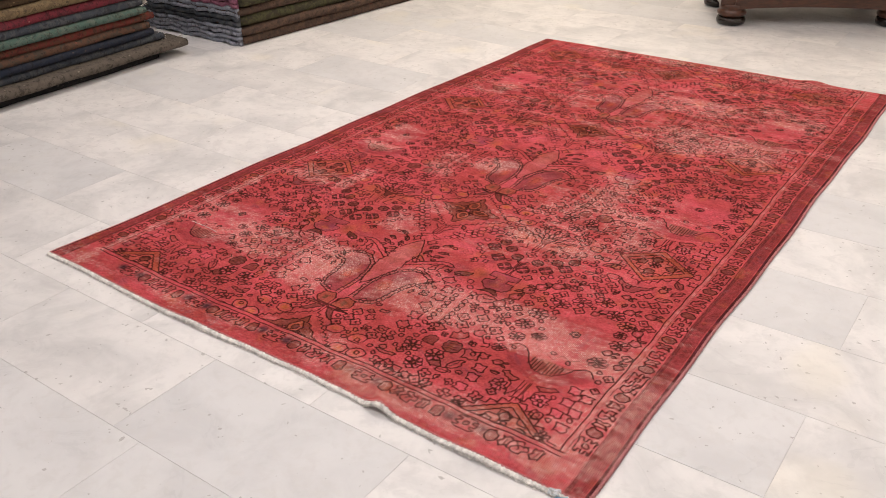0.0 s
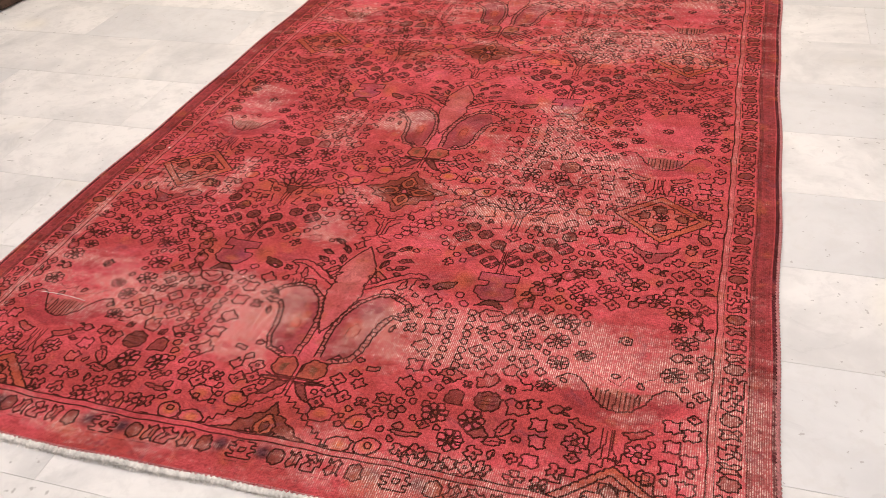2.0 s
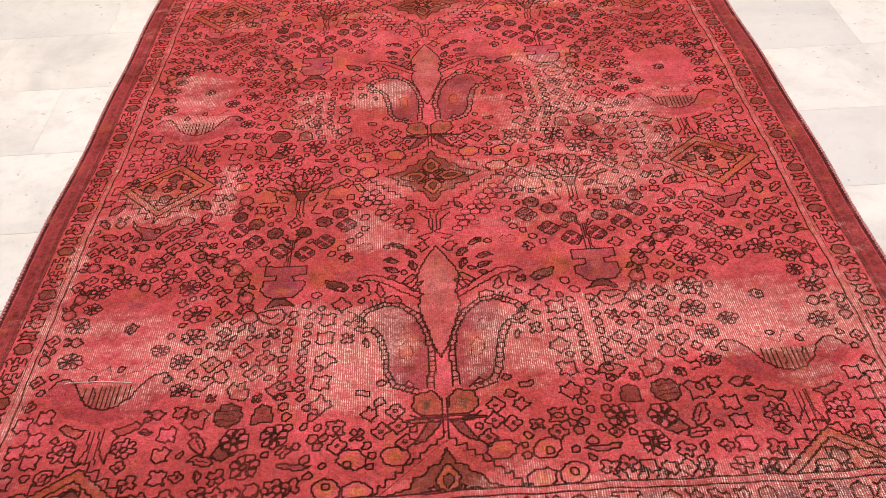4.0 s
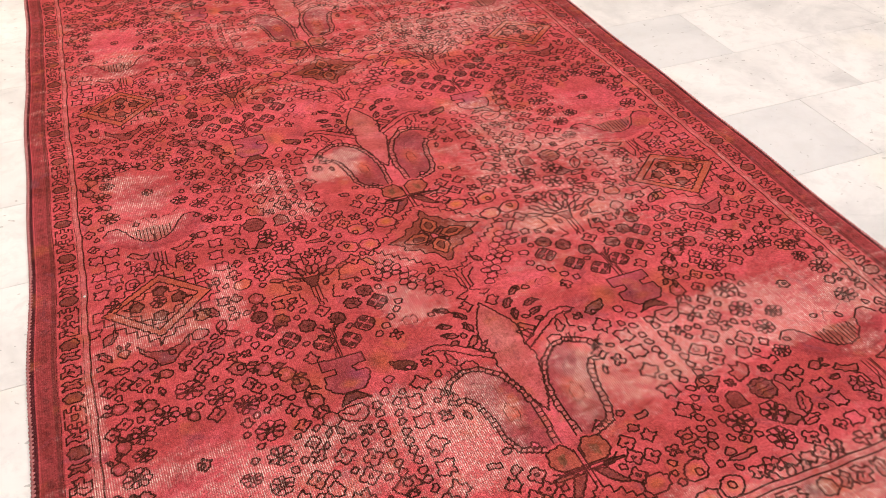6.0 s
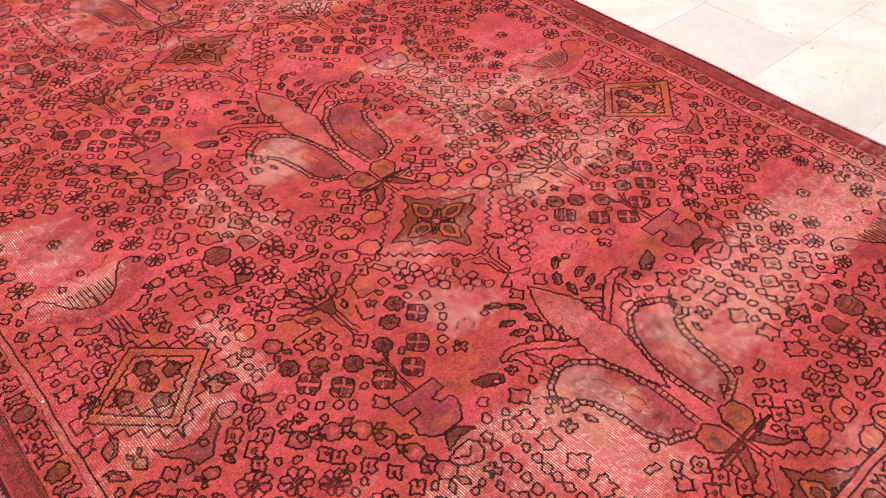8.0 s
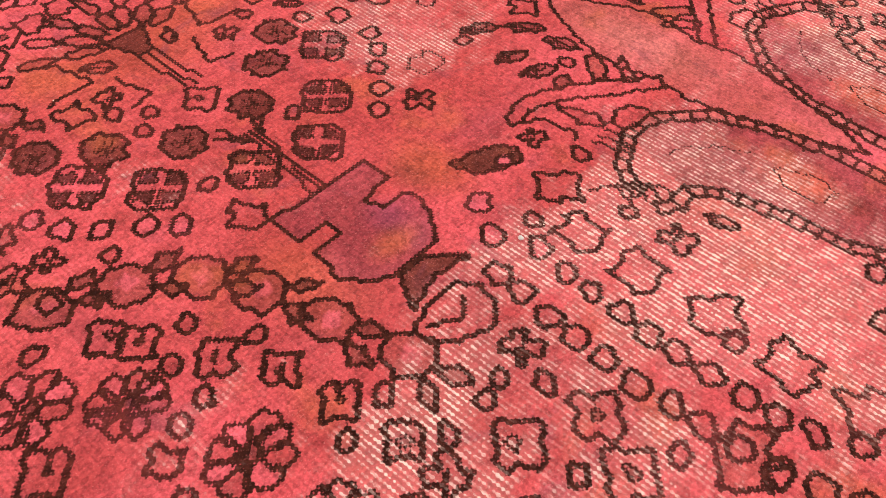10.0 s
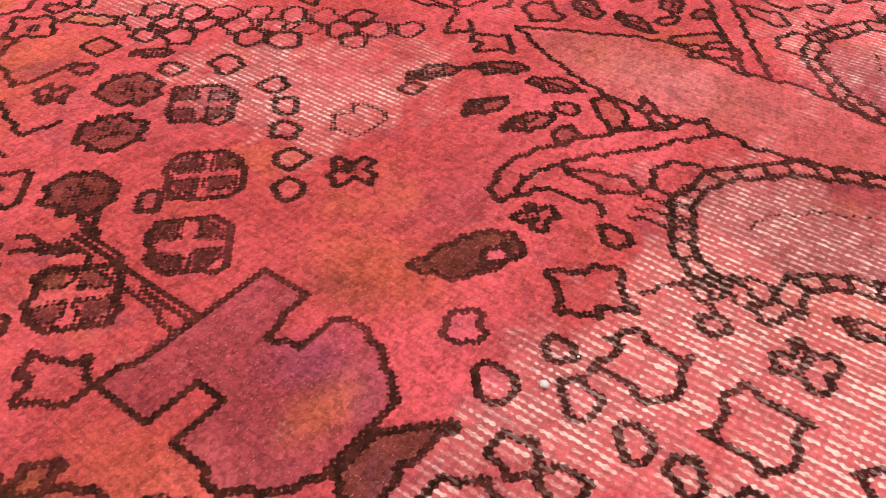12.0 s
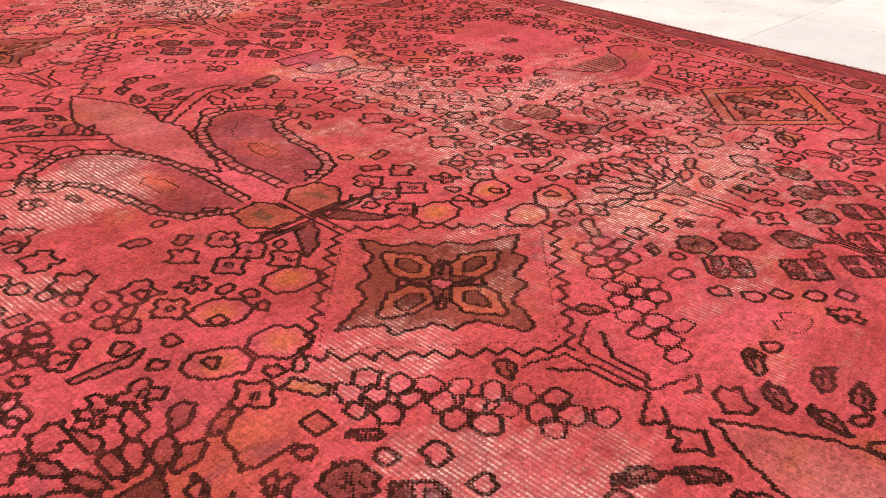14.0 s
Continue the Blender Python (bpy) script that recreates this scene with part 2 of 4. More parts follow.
WHITE_MARBLE = marble("white_marble", (0.735, 0.705, 0.690), (0.53, 0.515, 0.51), 0.9)
GREY_MARBLE = marble("grey_marble", (0.635, 0.62, 0.618), (0.535, 0.525, 0.528), 0.8)
GROUT = plain("grout", (0.53, 0.51, 0.49), 0.9)
PLASTER = plain("plaster", (0.72, 0.70, 0.67), 0.9, 0.05, 2.0)
CEILING = plain("ceiling_paint", (0.80, 0.79, 0.77), 0.9, 0.03, 2.0)
PILE = pile_wool("overdyed_pile")
COTTON = plain("cotton_warp", (0.74, 0.70, 0.66), 0.95, 0.25, 60.0, 0.8)
PINK_CORD = plain("pink_overcast_cord", (0.52, 0.19, 0.19), 0.95, 0.3, 180.0, 0.9)
TAN_CORD = plain("tan_warp_ends", (0.40, 0.20, 0.15), 0.95, 0.35, 120.0, 0.9)
WALNUT = wood("walnut", (0.085, 0.028, 0.013), (0.034, 0.012, 0.006), 0.28)
DARK_WOOD = wood("dark_turned_wood", (0.016, 0.008, 0.006), (0.007, 0.004, 0.003), 0.18)
BRASS = plain("aged_brass", (0.45, 0.33, 0.14), 0.35)
FILM_WHITE = plain("white_plastic_tag", (0.78, 0.80, 0.82), 0.3, 0.05, 30)
FILM_BLUE = plain("blue_plastic_tag", (0.25, 0.45, 0.62), 0.3, 0.1, 30)
LAMP_METAL = plain("white_metal", (0.8, 0.8, 0.8), 0.4)

# ---------------------------------------------------------------- room
x0, x1 = ROOM_X
y0, y1 = ROOM_Y
for name, b in (("wall_west", (x0 - 0.15, y0 - 0.15, 0, x0, y1 + 0.15, ROOM_H)), ("wall_east", (x1, y0 - 0.15, 0, x1 + 0.15, y1 + 0.15, ROOM_H)),
                ("wall_south", (x0, y0 - 0.15, 0, x1, y0, ROOM_H)), ("wall_north", (x0, y1, 0, x1, y1 + 0.15, ROOM_H))):
    tagged(part(name, box(*b), PLASTER), "plain off-white plastered shop wall", "wall", kind="structure")
tagged(part("ceiling", box(x0 - 0.15, y0 - 0.15, ROOM_H, x1 + 0.15, y1 + 0.15, ROOM_H + 0.15), CEILING), "plain white painted shop ceiling", "ceiling", kind="structure")

# ceiling lights
for lx, ly, warm in LIGHTS:
    hue = (1.0, 0.88, 0.72) if warm else (1.0, 0.96, 0.955)
    lamp = tagged(new("ceiling_light"), "square white surface-mounted ceiling light with diffuser", "ceiling light", "ceiling lights")
    lamp.location = (lx, ly, ROOM_H)
    fr = bmesh.new()
    for a in ((-0.32, -0.32, 0.32, -0.30), (-0.32, 0.30, 0.32, 0.32), (-0.32, -0.30, -0.30, 0.30), (0.30, -0.30, 0.32, 0.30)):
        box(a[0], a[1], -0.05, a[2], a[3], -0.002, bm=fr)
    part("frame", fr, LAMP_METAL, lamp)
    part("diffuser", box(-0.298, -0.298, -0.036, 0.298, 0.298, -0.026), glowing("lit_diffuser", hue, 3.0), lamp, "glowing white diffuser")
    light = bpy.data.lights.new("ceiling_lamp", "AREA")
    light.shape, light.size, light.energy, light.color = "SQUARE", 0.58, LAMP_POWER * (1.5 if warm else 0.7 if (lx, ly) == (-1.9, -1.9) else 1.05), hue
    ob = new("ceiling_lamp", light)
    ob.parent, ob.location = lamp, (0, 0, -0.055)


# ---------------------------------------------------------------- the rug: knotted pattern
K = 0.0025                                  # knot spacing
HALF, V0, V1 = 0.985, -1.022, 2.150         # half width, ends
NU, NV = int(2 * HALF / K) + 1, int((V1 - V0) / K) + 1
US, VS = np.linspace(-HALF, HALF, NU), np.linspace(V0, V1, NV)
OUT = np.full((NV, NU), 9.0, np.float32)    # distance to the nearest dark outline, in mm
TINT = np.empty((NV, NU, 3), np.float32)
RED, MID, DK, RUST = (0.545, 0.078, 0.083), (0.42, 0.062, 0.062), (0.105, 0.026, 0.021), (0.27, 0.052, 0.036)
ORANGE, PURPLE, PINK, GREEN = (0.55, 0.145, 0.04), (0.20, 0.048, 0.075), (0.68, 0.115, 0.145), (0.16, 0.07, 0.035)
TINT[:] = RED
FIELD = (0.858, -0.900, 2.140)              # the inner field's half width and ends
PERIOD = 940.0
rng = random.Random(7)
wobble = np.random.default_rng(21)


def window(p, pad):
    (a, b), (c, d) = p.min(0) - pad, p.max(0) + pad
    i0, i1 = max(int((a + HALF) / K), 0), min(int((c + HALF) / K) + 2, NU)
    j0, j1 = max(int((b - V0) / K), 0), min(int((d - V0) / K) + 2, NV)
    return (i0, i1, j0, j1) if i0 < i1 and j0 < j1 else None


def knotted(p, closed):
    """A line as the weaver steps it: points every few millimetres, moved onto the knots."""
    if closed:
        p = np.vstack([p, p[:1]])
    got = []
    for a, b in zip(p, p[1:]):
        n = max(int(np.linalg.norm(b - a) / 0.0045), 1)
        got.extend(a + (b - a) * k / n for k in range(n))
    got.append(p[-1])
    q = np.array(got)
    q = np.stack([np.round(q[:, 0] / 0.0046) * 0.0046, np.round(q[:, 1] / 0.0040) * 0.0040], 1)
    keep = np.r_[True, np.abs(np.diff(q, axis=0)).sum(1) > 1e-6]
    q = q[keep]
    corner = np.stack([q[1:, 0] * 0.75 + q[:-1, 0] * 0.25, q[:-1, 1] * 0.75 + q[1:, 1] * 0.25], 1)
    both = np.empty((2 * len(q) - 1, 2))
    both[0::2], both[1::2] = q, corner
    return both


def trace(p, closed=True, fill=None, alpha=0.85, clip=True, line=True, thin=0.0):
    """Draws one outline into the pattern, filled or open; p in metres of the rug's own plan."""
    p = np.asarray(p, float)
    w = window(p, 0.009)
    if w is None:
        return
    i0, i1, j0, j1 = w
    gu, gv = np.meshgrid(US[i0:i1], VS[j0:j1])
    inside_field = (np.abs(gu) < FIELD[0]) & (gv > FIELD[1]) & (gv < FIELD[2]) if clip else np.ones(gu.shape, bool)
    if fill is not None:
        odd = np.zeros(gu.shape, bool)
        for (ax, ay), (bx, by) in zip(p, np.roll(p, -1, 0)):
            if ay != by:
                odd ^= ((gv > min(ay, by)) & (gv <= max(ay, by))) & (gu < ax + (gv - ay) / (by - ay) * (bx - ax))
        odd &= inside_field
        t = TINT[j0:j1, i0:i1]
        t[odd] = t[odd] * (1 - alpha) + np.array(fill, np.float32) * alpha
    if line:
        q = knotted(p, closed)
        best = np.full(gu.shape, 9.0, np.float32)
        if len(q) < 2:
            q = np.vstack([q, q + 1e-4])
        for (ax, ay), (bx, by) in zip(q, q[1:]):
            dx, dy = bx - ax, by - ay
            k = np.clip(((gu - ax) * dx + (gv - ay) * dy) / (dx * dx + dy * dy + 1e-12), 0, 1)
            best = np.minimum(best, 1000 * np.hypot(gu - ax - k * dx, gv - ay - k * dy))
        best = np.where(inside_field, best + thin, 9.0)
        OUT[j0:j1, i0:i1] = np.minimum(OUT[j0:j1, i0:i1], best)


def motif(p, closed=True, fill=None, alpha=0.85, line=True, thin=0.0, axis=False):
    """One figure of the repeat in millimetres (out from the axis, along the length): mirrored and repeated down the field."""
    p = np.asarray(p, float)
    for n in range(-1, 4):
        for side in ((1,) if axis else (-1, 1)):
            q = p * (side, 1) + (rng.uniform(-1.5, 1.5), rng.uniform(-1.5, 1.5) + n * PERIOD)
            q = q + wobble.normal(0, 0.6, q.shape)
            if q[:, 1].max() < -925 or q[:, 1].min() > 2150:
                continue
            a = alpha * rng.uniform(0.82, 1.0)
            trace(q / 1000, closed, fill, a, True, line, thin)


def soft(u, v, ru, rv, colour, alpha, every=True):
    """A washed spot of dye with no outline."""
    for n in range(-1, 4):
        for side in (-1, 1):
            cu, cv = side * u / 1000, (v + n * PERIOD) / 1000
            w = window(np.array([[cu - ru / 500, cv - rv / 500], [cu + ru / 500, cv + rv / 500]]), 0)
            if w is None:
                continue
            i0, i1, j0, j1 = w
            gu, gv = np.meshgrid(US[i0:i1], VS[j0:j1])
            d = ((gu - cu) / (ru / 1000)) ** 2 + ((gv - cv) / (rv / 1000)) ** 2
            f = (alpha * np.exp(-d ** 1.5) * rng.uniform(0.6, 1.0) * (np.abs(gu) < FIELD[0]))[..., None]
            TINT[j0:j1, i0:i1] = TINT[j0:j1, i0:i1] * (1 - f) + np.array(colour, np.float32) * f


def around(u, v, r, n=8, flat=1.0, turn=0.0, lobes=0, deep=0.25):
    """Points round a centre; lobes make petals."""
    m = n if not lobes else lobes * 6
    got = []
    for k in range(m):
        a = 2 * math.pi * k / m + turn
        rr = r * (1 - deep * (0.5 + 0.5 * math.cos(lobes * (a - turn)))) if lobes else r
        got.append((u + rr * math.cos(a), v + rr * flat * math.sin(a)))
    return got


def bead(u, v, r=8.5, fill=None):
    motif(around(u, v, r, 10, 1.0, rng.uniform(0, 1)), fill=fill, alpha=0.6)


def petals(u, v, r, n=6, fill=None, heart=None):
    motif(around(u, v, r, lobes=n, deep=0.34, turn=0.3), fill=fill, alpha=0.7)
    motif(around(u, v, r * 0.30, 6), fill=heart, alpha=0.8)
    for k in range(n):
        a = 2 * math.pi * k / n + 0.3
        motif([(u + r * 0.34 * math.cos(a), v + r * 0.34 * math.sin(a)), (u + r * 0.62 * math.cos(a), v + r * 0.62 * math.sin(a))], closed=False, thin=0.4)


def disc(u, v, r=18):
    """A dark serrated disc with lighter spokes."""
    motif(around(u, v, r, lobes=8, deep=0.16), fill=(0.11, 0.028, 0.020), alpha=0.85)
    for k in range(4):
        a = math.pi * k / 4 + 0.4
        motif([(u - r * 0.55 * math.cos(a), v - r * 0.55 * math.sin(a)), (u + r * 0.55 * math.cos(a), v + r * 0.55 * math.sin(a))], closed=False, thin=0.9)


def crossflower(u, v, r=23):
    """A four-petalled flower, dark petals round a pale cross."""
    motif(around(u, v, r, lobes=4, deep=0.18, turn=math.pi / 4), fill=PINK, alpha=0.3)
    for k in range(4):
        a = math.pi / 2 * k
        c, s = math.cos(a), math.sin(a)
        pet = [(0.2, 0.0), (0.66, 0.40), (0.84, 0.0), (0.66, -0.40)]
        motif([(u + r * (px * c - py * s), v + r * (px * s + py * c)) for px, py in pet], fill=(0.06, 0.016, 0.012), alpha=0.95, thin=0.7)


def block(u, v, w=19, h=19, fill=MID):
    motif([(u - w, v + h * 0.8), (u - w * 0.4, v + h), (u + w, v + h * 0.8), (u + w * 0.8, v - h * 0.7), (u + w * 0.2, v - h), (u - w * 0.9, v - h * 0.8)], fill=fill, alpha=0.55)


def spray(u, v, length, turn, fill=DK, wide=0.45):
    """A leaf with a point."""
    a = math.radians(turn)
    c, s = math.cos(a), math.sin(a)
    shape = [(-0.5, 0), (-0.2, wide * 0.8), (0.15, wide), (0.5, 0.1), (0.3, -wide * 0.7), (-0.2, -wide * 0.6)]
    motif([(u + length * (px * c - py * s), v + length * (px * s + py * c)) for px, py in shape], fill=fill, alpha=0.88)
    motif([(u + length * px * c, v + length * px * s) for px in (-0.3, 0.35)], closed=False, thin=0.6)


def hooks(u, v, size, turn):
    """A stem with stepped hooks to both sides."""
    a = math.radians(turn)
    c, s = math.cos(a), math.sin(a)

    def lay(shape, **k):
        motif([(u + size * (px * c - py * s), v + size * (px * s + py * c)) for px, py in shape], closed=False, **k)
    lay([(-1.05, -0.2), (-0.3, 0.0), (0.5, -0.05), (1.05, 0.25)])
    lay([(-0.7, 0.75), (-0.75, 0.35), (-0.35, 0.3), (-0.3, 0.0)])
    lay([(0.1, 0.85), (0.0, 0.4), (0.4, 0.35), (0.45, 0.0)])
    lay([(0.75, -0.7), (0.35, -0.75), (0.3, -0.35), (0.0, 0.0)])
    motif([(u + size * (px * c - py * s), v + size * (px * s + py * c)) for px, py in ((-0.75, -0.3), (-0.25, -0.25), (-0.15, -0.7), (-0.6, -0.85))], fill=RUST, alpha=0.7)


def rosette(u, v, r, n=6, fill=PINK):
    """A ring of round petals about a small heart."""
    for k in range(n):
        a = 2 * math.pi * k / n + 0.2
        motif(around(u + r * 0.62 * math.cos(a), v + r * 0.62 * math.sin(a), r * 0.36, 7), fill=fill, alpha=0.4)
    motif(around(u, v, r * 0.24, 6), fill=RUST, alpha=0.8)


def zigzag(p, step, deep, inner=None):
    """A toothed line along a path."""
    p = np.asarray(p, float)
    got, flip = [], 1
    for a, b in zip(p, p[1:]):
        d = b - a
        length = np.linalg.norm(d)
        nrm = np.array((-d[1], d[0])) / length
        m = max(int(length / step), 1)
        for k in range(m):
            got.append(a + d * k / m + nrm * deep * flip)
            flip = -flip
    got.append(p[-1])
    motif(got, closed=False)


def ladder(p, width, rung):
    """Two lines with rungs between, along a path."""
    p = np.asarray(p, float)
    lefts, rights, walked = [], [], 0.0
    for k in range(len(p)):
        d = p[min(k + 1, len(p) - 1)] - p[max(k - 1, 0)]
        nrm = np.array((-d[1], d[0])) / np.linalg.norm(d)
        lefts.append(p[k] + nrm * width / 2)
        rights.append(p[k] - nrm * width / 2)
    motif(lefts + rights[::-1], fill=(0.55, 0.16, 0.14), alpha=0.5, line=False)
    motif(lefts, closed=False)
    motif(rights, closed=False)
    for k in range(len(p) - 1):
        m = max(int(np.linalg.norm(p[k + 1] - p[k]) / rung), 1)
        for j in range(m):
            motif([lefts[k] + (lefts[k + 1] - lefts[k]) * j / m, rights[k] + (rights[k + 1] - rights[k]) * j / m], closed=False, thin=0.3)


# washed colour under the drawing
soft(676, 480, 110, 95, (0.50, 0.07, 0.10), 0.45)
soft(690, 20, 105, 90, RUST, 0.35)
soft(330, -45, 90, 45, ORANGE, 0.30)
soft(250, -20, 34, 26, ORANGE, 0.5)
soft(425, -25, 34, 26, ORANGE, 0.45)
soft(268, -330, 24, 36, ORANGE, 0.5)
soft(425, -345, 30, 44, ORANGE, 0.5)
soft(400, -385, 24, 20, RUST, 0.4)
soft(290, -325, 14, 22, GREEN, 0.5)
soft(200, -330, 34, 20, PURPLE, 0.35)
soft(0, -560, 34, 110, PINK, 0.5)
soft(30, 80, 60, 40, RUST, 0.3)
soft(90, -300, 50, 40, PINK, 0.4)
soft(150, -190, 50, 40, PINK, 0.5)
soft(40, 40, 70, 130, (0.40, 0.07, 0.05), 0.35)
soft(400, -785, 70, 40, MID, 0.6)
soft(560, 120, 90, 80, MID, 0.3)
soft(470, -330, 70, 60, MID, 0.4)
soft(690, -330, 90, 50, MID, 0.35)
for v in (-569, -637, -716):
    soft(182 + (v + 569) * 0.1, v, 24, 22, (0.36, 0.05, 0.04), 0.75)
soft(150, -540, 18, 40, (0.55, 0.16, 0.08), 0.4)

BROWN_FILL = (0.12, 0.032, 0.021)


def put(shape, u, v, size, turn=0.0, **k):
    """A figure drawn about its own centre, turned and set down in the repeat."""
    a = math.radians(turn)
    c, s = math.cos(a), math.sin(a)
    motif([(u + size * (x * c - y * s), v + size * (x * s + y * c)) for x, y in shape], **k)


def kite_leaf(u, v, size, turn):
    """A stepped leaf with a pale heart and a forked dark tail, as on the outer branches."""
    put([(-1.0, 0.0), (-0.55, 0.55), (0.0, 0.62), (0.35, 0.25), (0.3, -0.3), (-0.1, -0.62), (-0.6, -0.5)], u, v, size, turn, fill=(0.27, 0.05, 0.042), alpha=0.7)
    put([(-0.55, -0.05), (-0.25, 0.28), (0.08, 0.05), (-0.2, -0.28)], u, v, size, turn, fill=PINK, alpha=0.6, line=False)
    put([(0.35, 0.2), (0.7, 0.65), (1.15, 0.5), (0.75, 0.2)], u, v, size, turn, fill=BROWN_FILL, alpha=0.75)
    put([(0.3, -0.15), (0.75, -0.1), (1.1, -0.5), (0.6, -0.55)], u, v, size, turn, fill=BROWN_FILL, alpha=0.75)


def ring_flower(u, v, r, flat=0.86, heart=MID):
    """A lozenge-shaped flower: eight outlined petals about a dark heart."""
    for k in range(8):
        a = math.pi / 4 * k + 0.2
        c, s = math.cos(a), math.sin(a)
        pet = [(0.30, 0.10), (0.72, 0.34), (0.98, 0.16), (0.98, -0.16), (0.72, -0.34), (0.30, -0.10)]
        motif([(u + r * (x * c - y * s), v + flat * r * (x * s + y * c)) for x, y in pet], fill=heart if k % 2 else PINK, alpha=0.5, thin=0.25)
    motif(around(u, v, r * 0.2, 6), fill=DK, alpha=0.7, thin=0.3)


def quatrefoil(u, v, r=14):
    r *= 1.18
    motif(around(u, v, r, lobes=4, deep=0.34, turn=math.pi / 4), fill=MID, alpha=0.3)
    motif(around(u, v, r * 0.24, 5), fill=DK, thin=0.6)


def curled_leaf(u, v, size, turn, fill=BROWN_FILL):
    """A boat-shaped leaf with a midrib and a notch."""
    put([(-1.0, 0.15), (-0.5, 0.5), (0.2, 0.48), (0.75, 0.2), (1.0, -0.25), (0.5, -0.12), (0.35, -0.45), (-0.2, -0.4), (-0.7, -0.2)], u, v, size, turn, fill=fill, alpha=0.55)
    put([(-0.6, 0.15), (-0.1, 0.1), (0.5, 0.08)], u, v, size, turn, closed=False, thin=0.4)


def trefoil(u, v, size, turn):
    """Three joined petals on a short stalk."""
    put([(-0.2, -0.9), (0.2, -0.9), (0.25, -0.3), (0.9, -0.35), (1.0, 0.2), (0.4, 0.3), (0.45, 0.85), (0.0, 1.0), (-0.45, 0.8), (-0.4, 0.3), (-1.0, 0.2), (-0.85, -0.35), (-0.25, -0.3)], u, v, size, turn, fill=MID, alpha=0.45)
    motif(around(u, v, size * 0.2, 5), fill=BROWN_FILL, alpha=0.8, thin=0.5)


def notched(u, v, w, h, turn=0.0, fill=MID):
    """An uneven outlined block with stepped notches."""
    put([(-1.0, 0.7), (-0.3, 1.0), (-0.1, 0.7), (0.9, 0.9), (0.75, 0.1), (1.0, -0.6), (0.2, -1.0), (-0.1, -0.65), (-0.9, -0.9), (-0.7, -0.1)], u, v, (w + h) / 2, turn, fill=fill, alpha=0.45)


# star medallion on the axis, in a toothed frame
zigzag([(0, 163), (166, 20), (0, -124)], 10, 5)
motif([(0, 150), (150, 20), (0, -110)], closed=False, thin=1.3)
motif([(0, 132), (16, 98), (34, 92), (40, 76), (62, 72), (70, 52), (124, 34), (88, 12), (92, -4), (56, -16), (50, -34), (24, -40), (6, -80), (-6, -80), (-24, -40), (-50, -34), (-56, -16), (-92, -4), (-88, 12), (-124, 34), (-70, 52), (-62, 72), (-40, 76), (-34, 92), (-16, 98)],
      fill=(0.20, 0.046, 0.028), alpha=0.85, axis=True)
for a in range(4):
    c, s = math.cos(math.pi / 2 * a + 0.02), math.sin(math.pi / 2 * a + 0.02)
    motif([(px * c - py * s, 22 + 0.9 * (px * s + py * c)) for px, py in [(14, 0), (28, 19), (50, 22), (80, 4), (84, 0), (80, -4), (50, -22), (28, -19)]], fill=(0.46, 0.095, 0.05), alpha=0.8, axis=True)
    motif([(px * c - py * s, 22 + 0.9 * (px * s + py * c)) for px, py in [(26, 0), (38, 10), (54, 8), (62, 0), (54, -8), (38, -10)]], fill=BROWN_FILL, alpha=0.9, axis=True, thin=0.3)
    motif([(px * c - py * s, 22 + 0.9 * (px * s + py * c)) for px, py in [(12, 12), (26, 34), (34, 26)]], fill=(0.55, 0.10, 0.10), alpha=0.7, axis=True)
motif(around(0, 22, 10, 8), fill=PINK, axis=True)

# rope of cells from the star down to the spear
for k in range(9):
    for w in (-1, 0, 1):
        f = (k + 0.5 * (w % 2)) / 9
        if (k > 6 and w) or (k in (2, 5) and w > 0):
            continue
        motif(around(172 - 132 * f + 15 * w, -34 - 172 * f - 10 * w, 13.0, 6, rng.uniform(0.75, 1.1), rng.uniform(0.2, 0.9)), fill=PINK, alpha=0.3, thin=rng.uniform(0.0, 0.7))
motif([(48, -108), (8, -122), (2, -196), (40, -208)], closed=False, thin=0.3)
motif([(36, -124), (14, -150), (10, -190)], closed=False)
motif([(42, -212), (26, -224), (14, -214)], closed=False)
spray(60, -100, 30, 125, RUST, 0.3)
motif([(198, -8), (206, 2), (192, 4), (176, -22), (182, -30)], fill=(0.45, 0.16, 0.05), alpha=0.7)
motif([(188, -228), (176, -220), (166, -226), (158, -220), (150, -232), (156, -246), (172, -248), (184, -242)], thin=0.8)
for u, v, r in ((170, -166, 9), (184, -190, 9.5), (204, -210, 9), (225, -232, 9.5), (246, -253, 9), (172, -126, 10)):
    bead(u, v, r, PINK)
for u, v, r in ((526, -160, 8.5), (512, -184, 9), (496, -205, 9.5), (470, -224, 9), (450, -242, 9.5)):
    bead(u, v, r, PINK)

# spear
motif([(0, -246), (16, -272), (30, -300), (44, -330), (47, -365), (38, -400), (46, -436), (27, -512), (12, -560), (0, -585), (-12, -560), (-27, -512), (-46, -436), (-38, -400), (-47, -365), (-44, -330), (-30, -300), (-16, -272)],
      fill=(0.50, 0.105, 0.10), alpha=0.75, axis=True)
soft(8, -360, 24, 70, (0.50, 0.14, 0.12), 0.6)

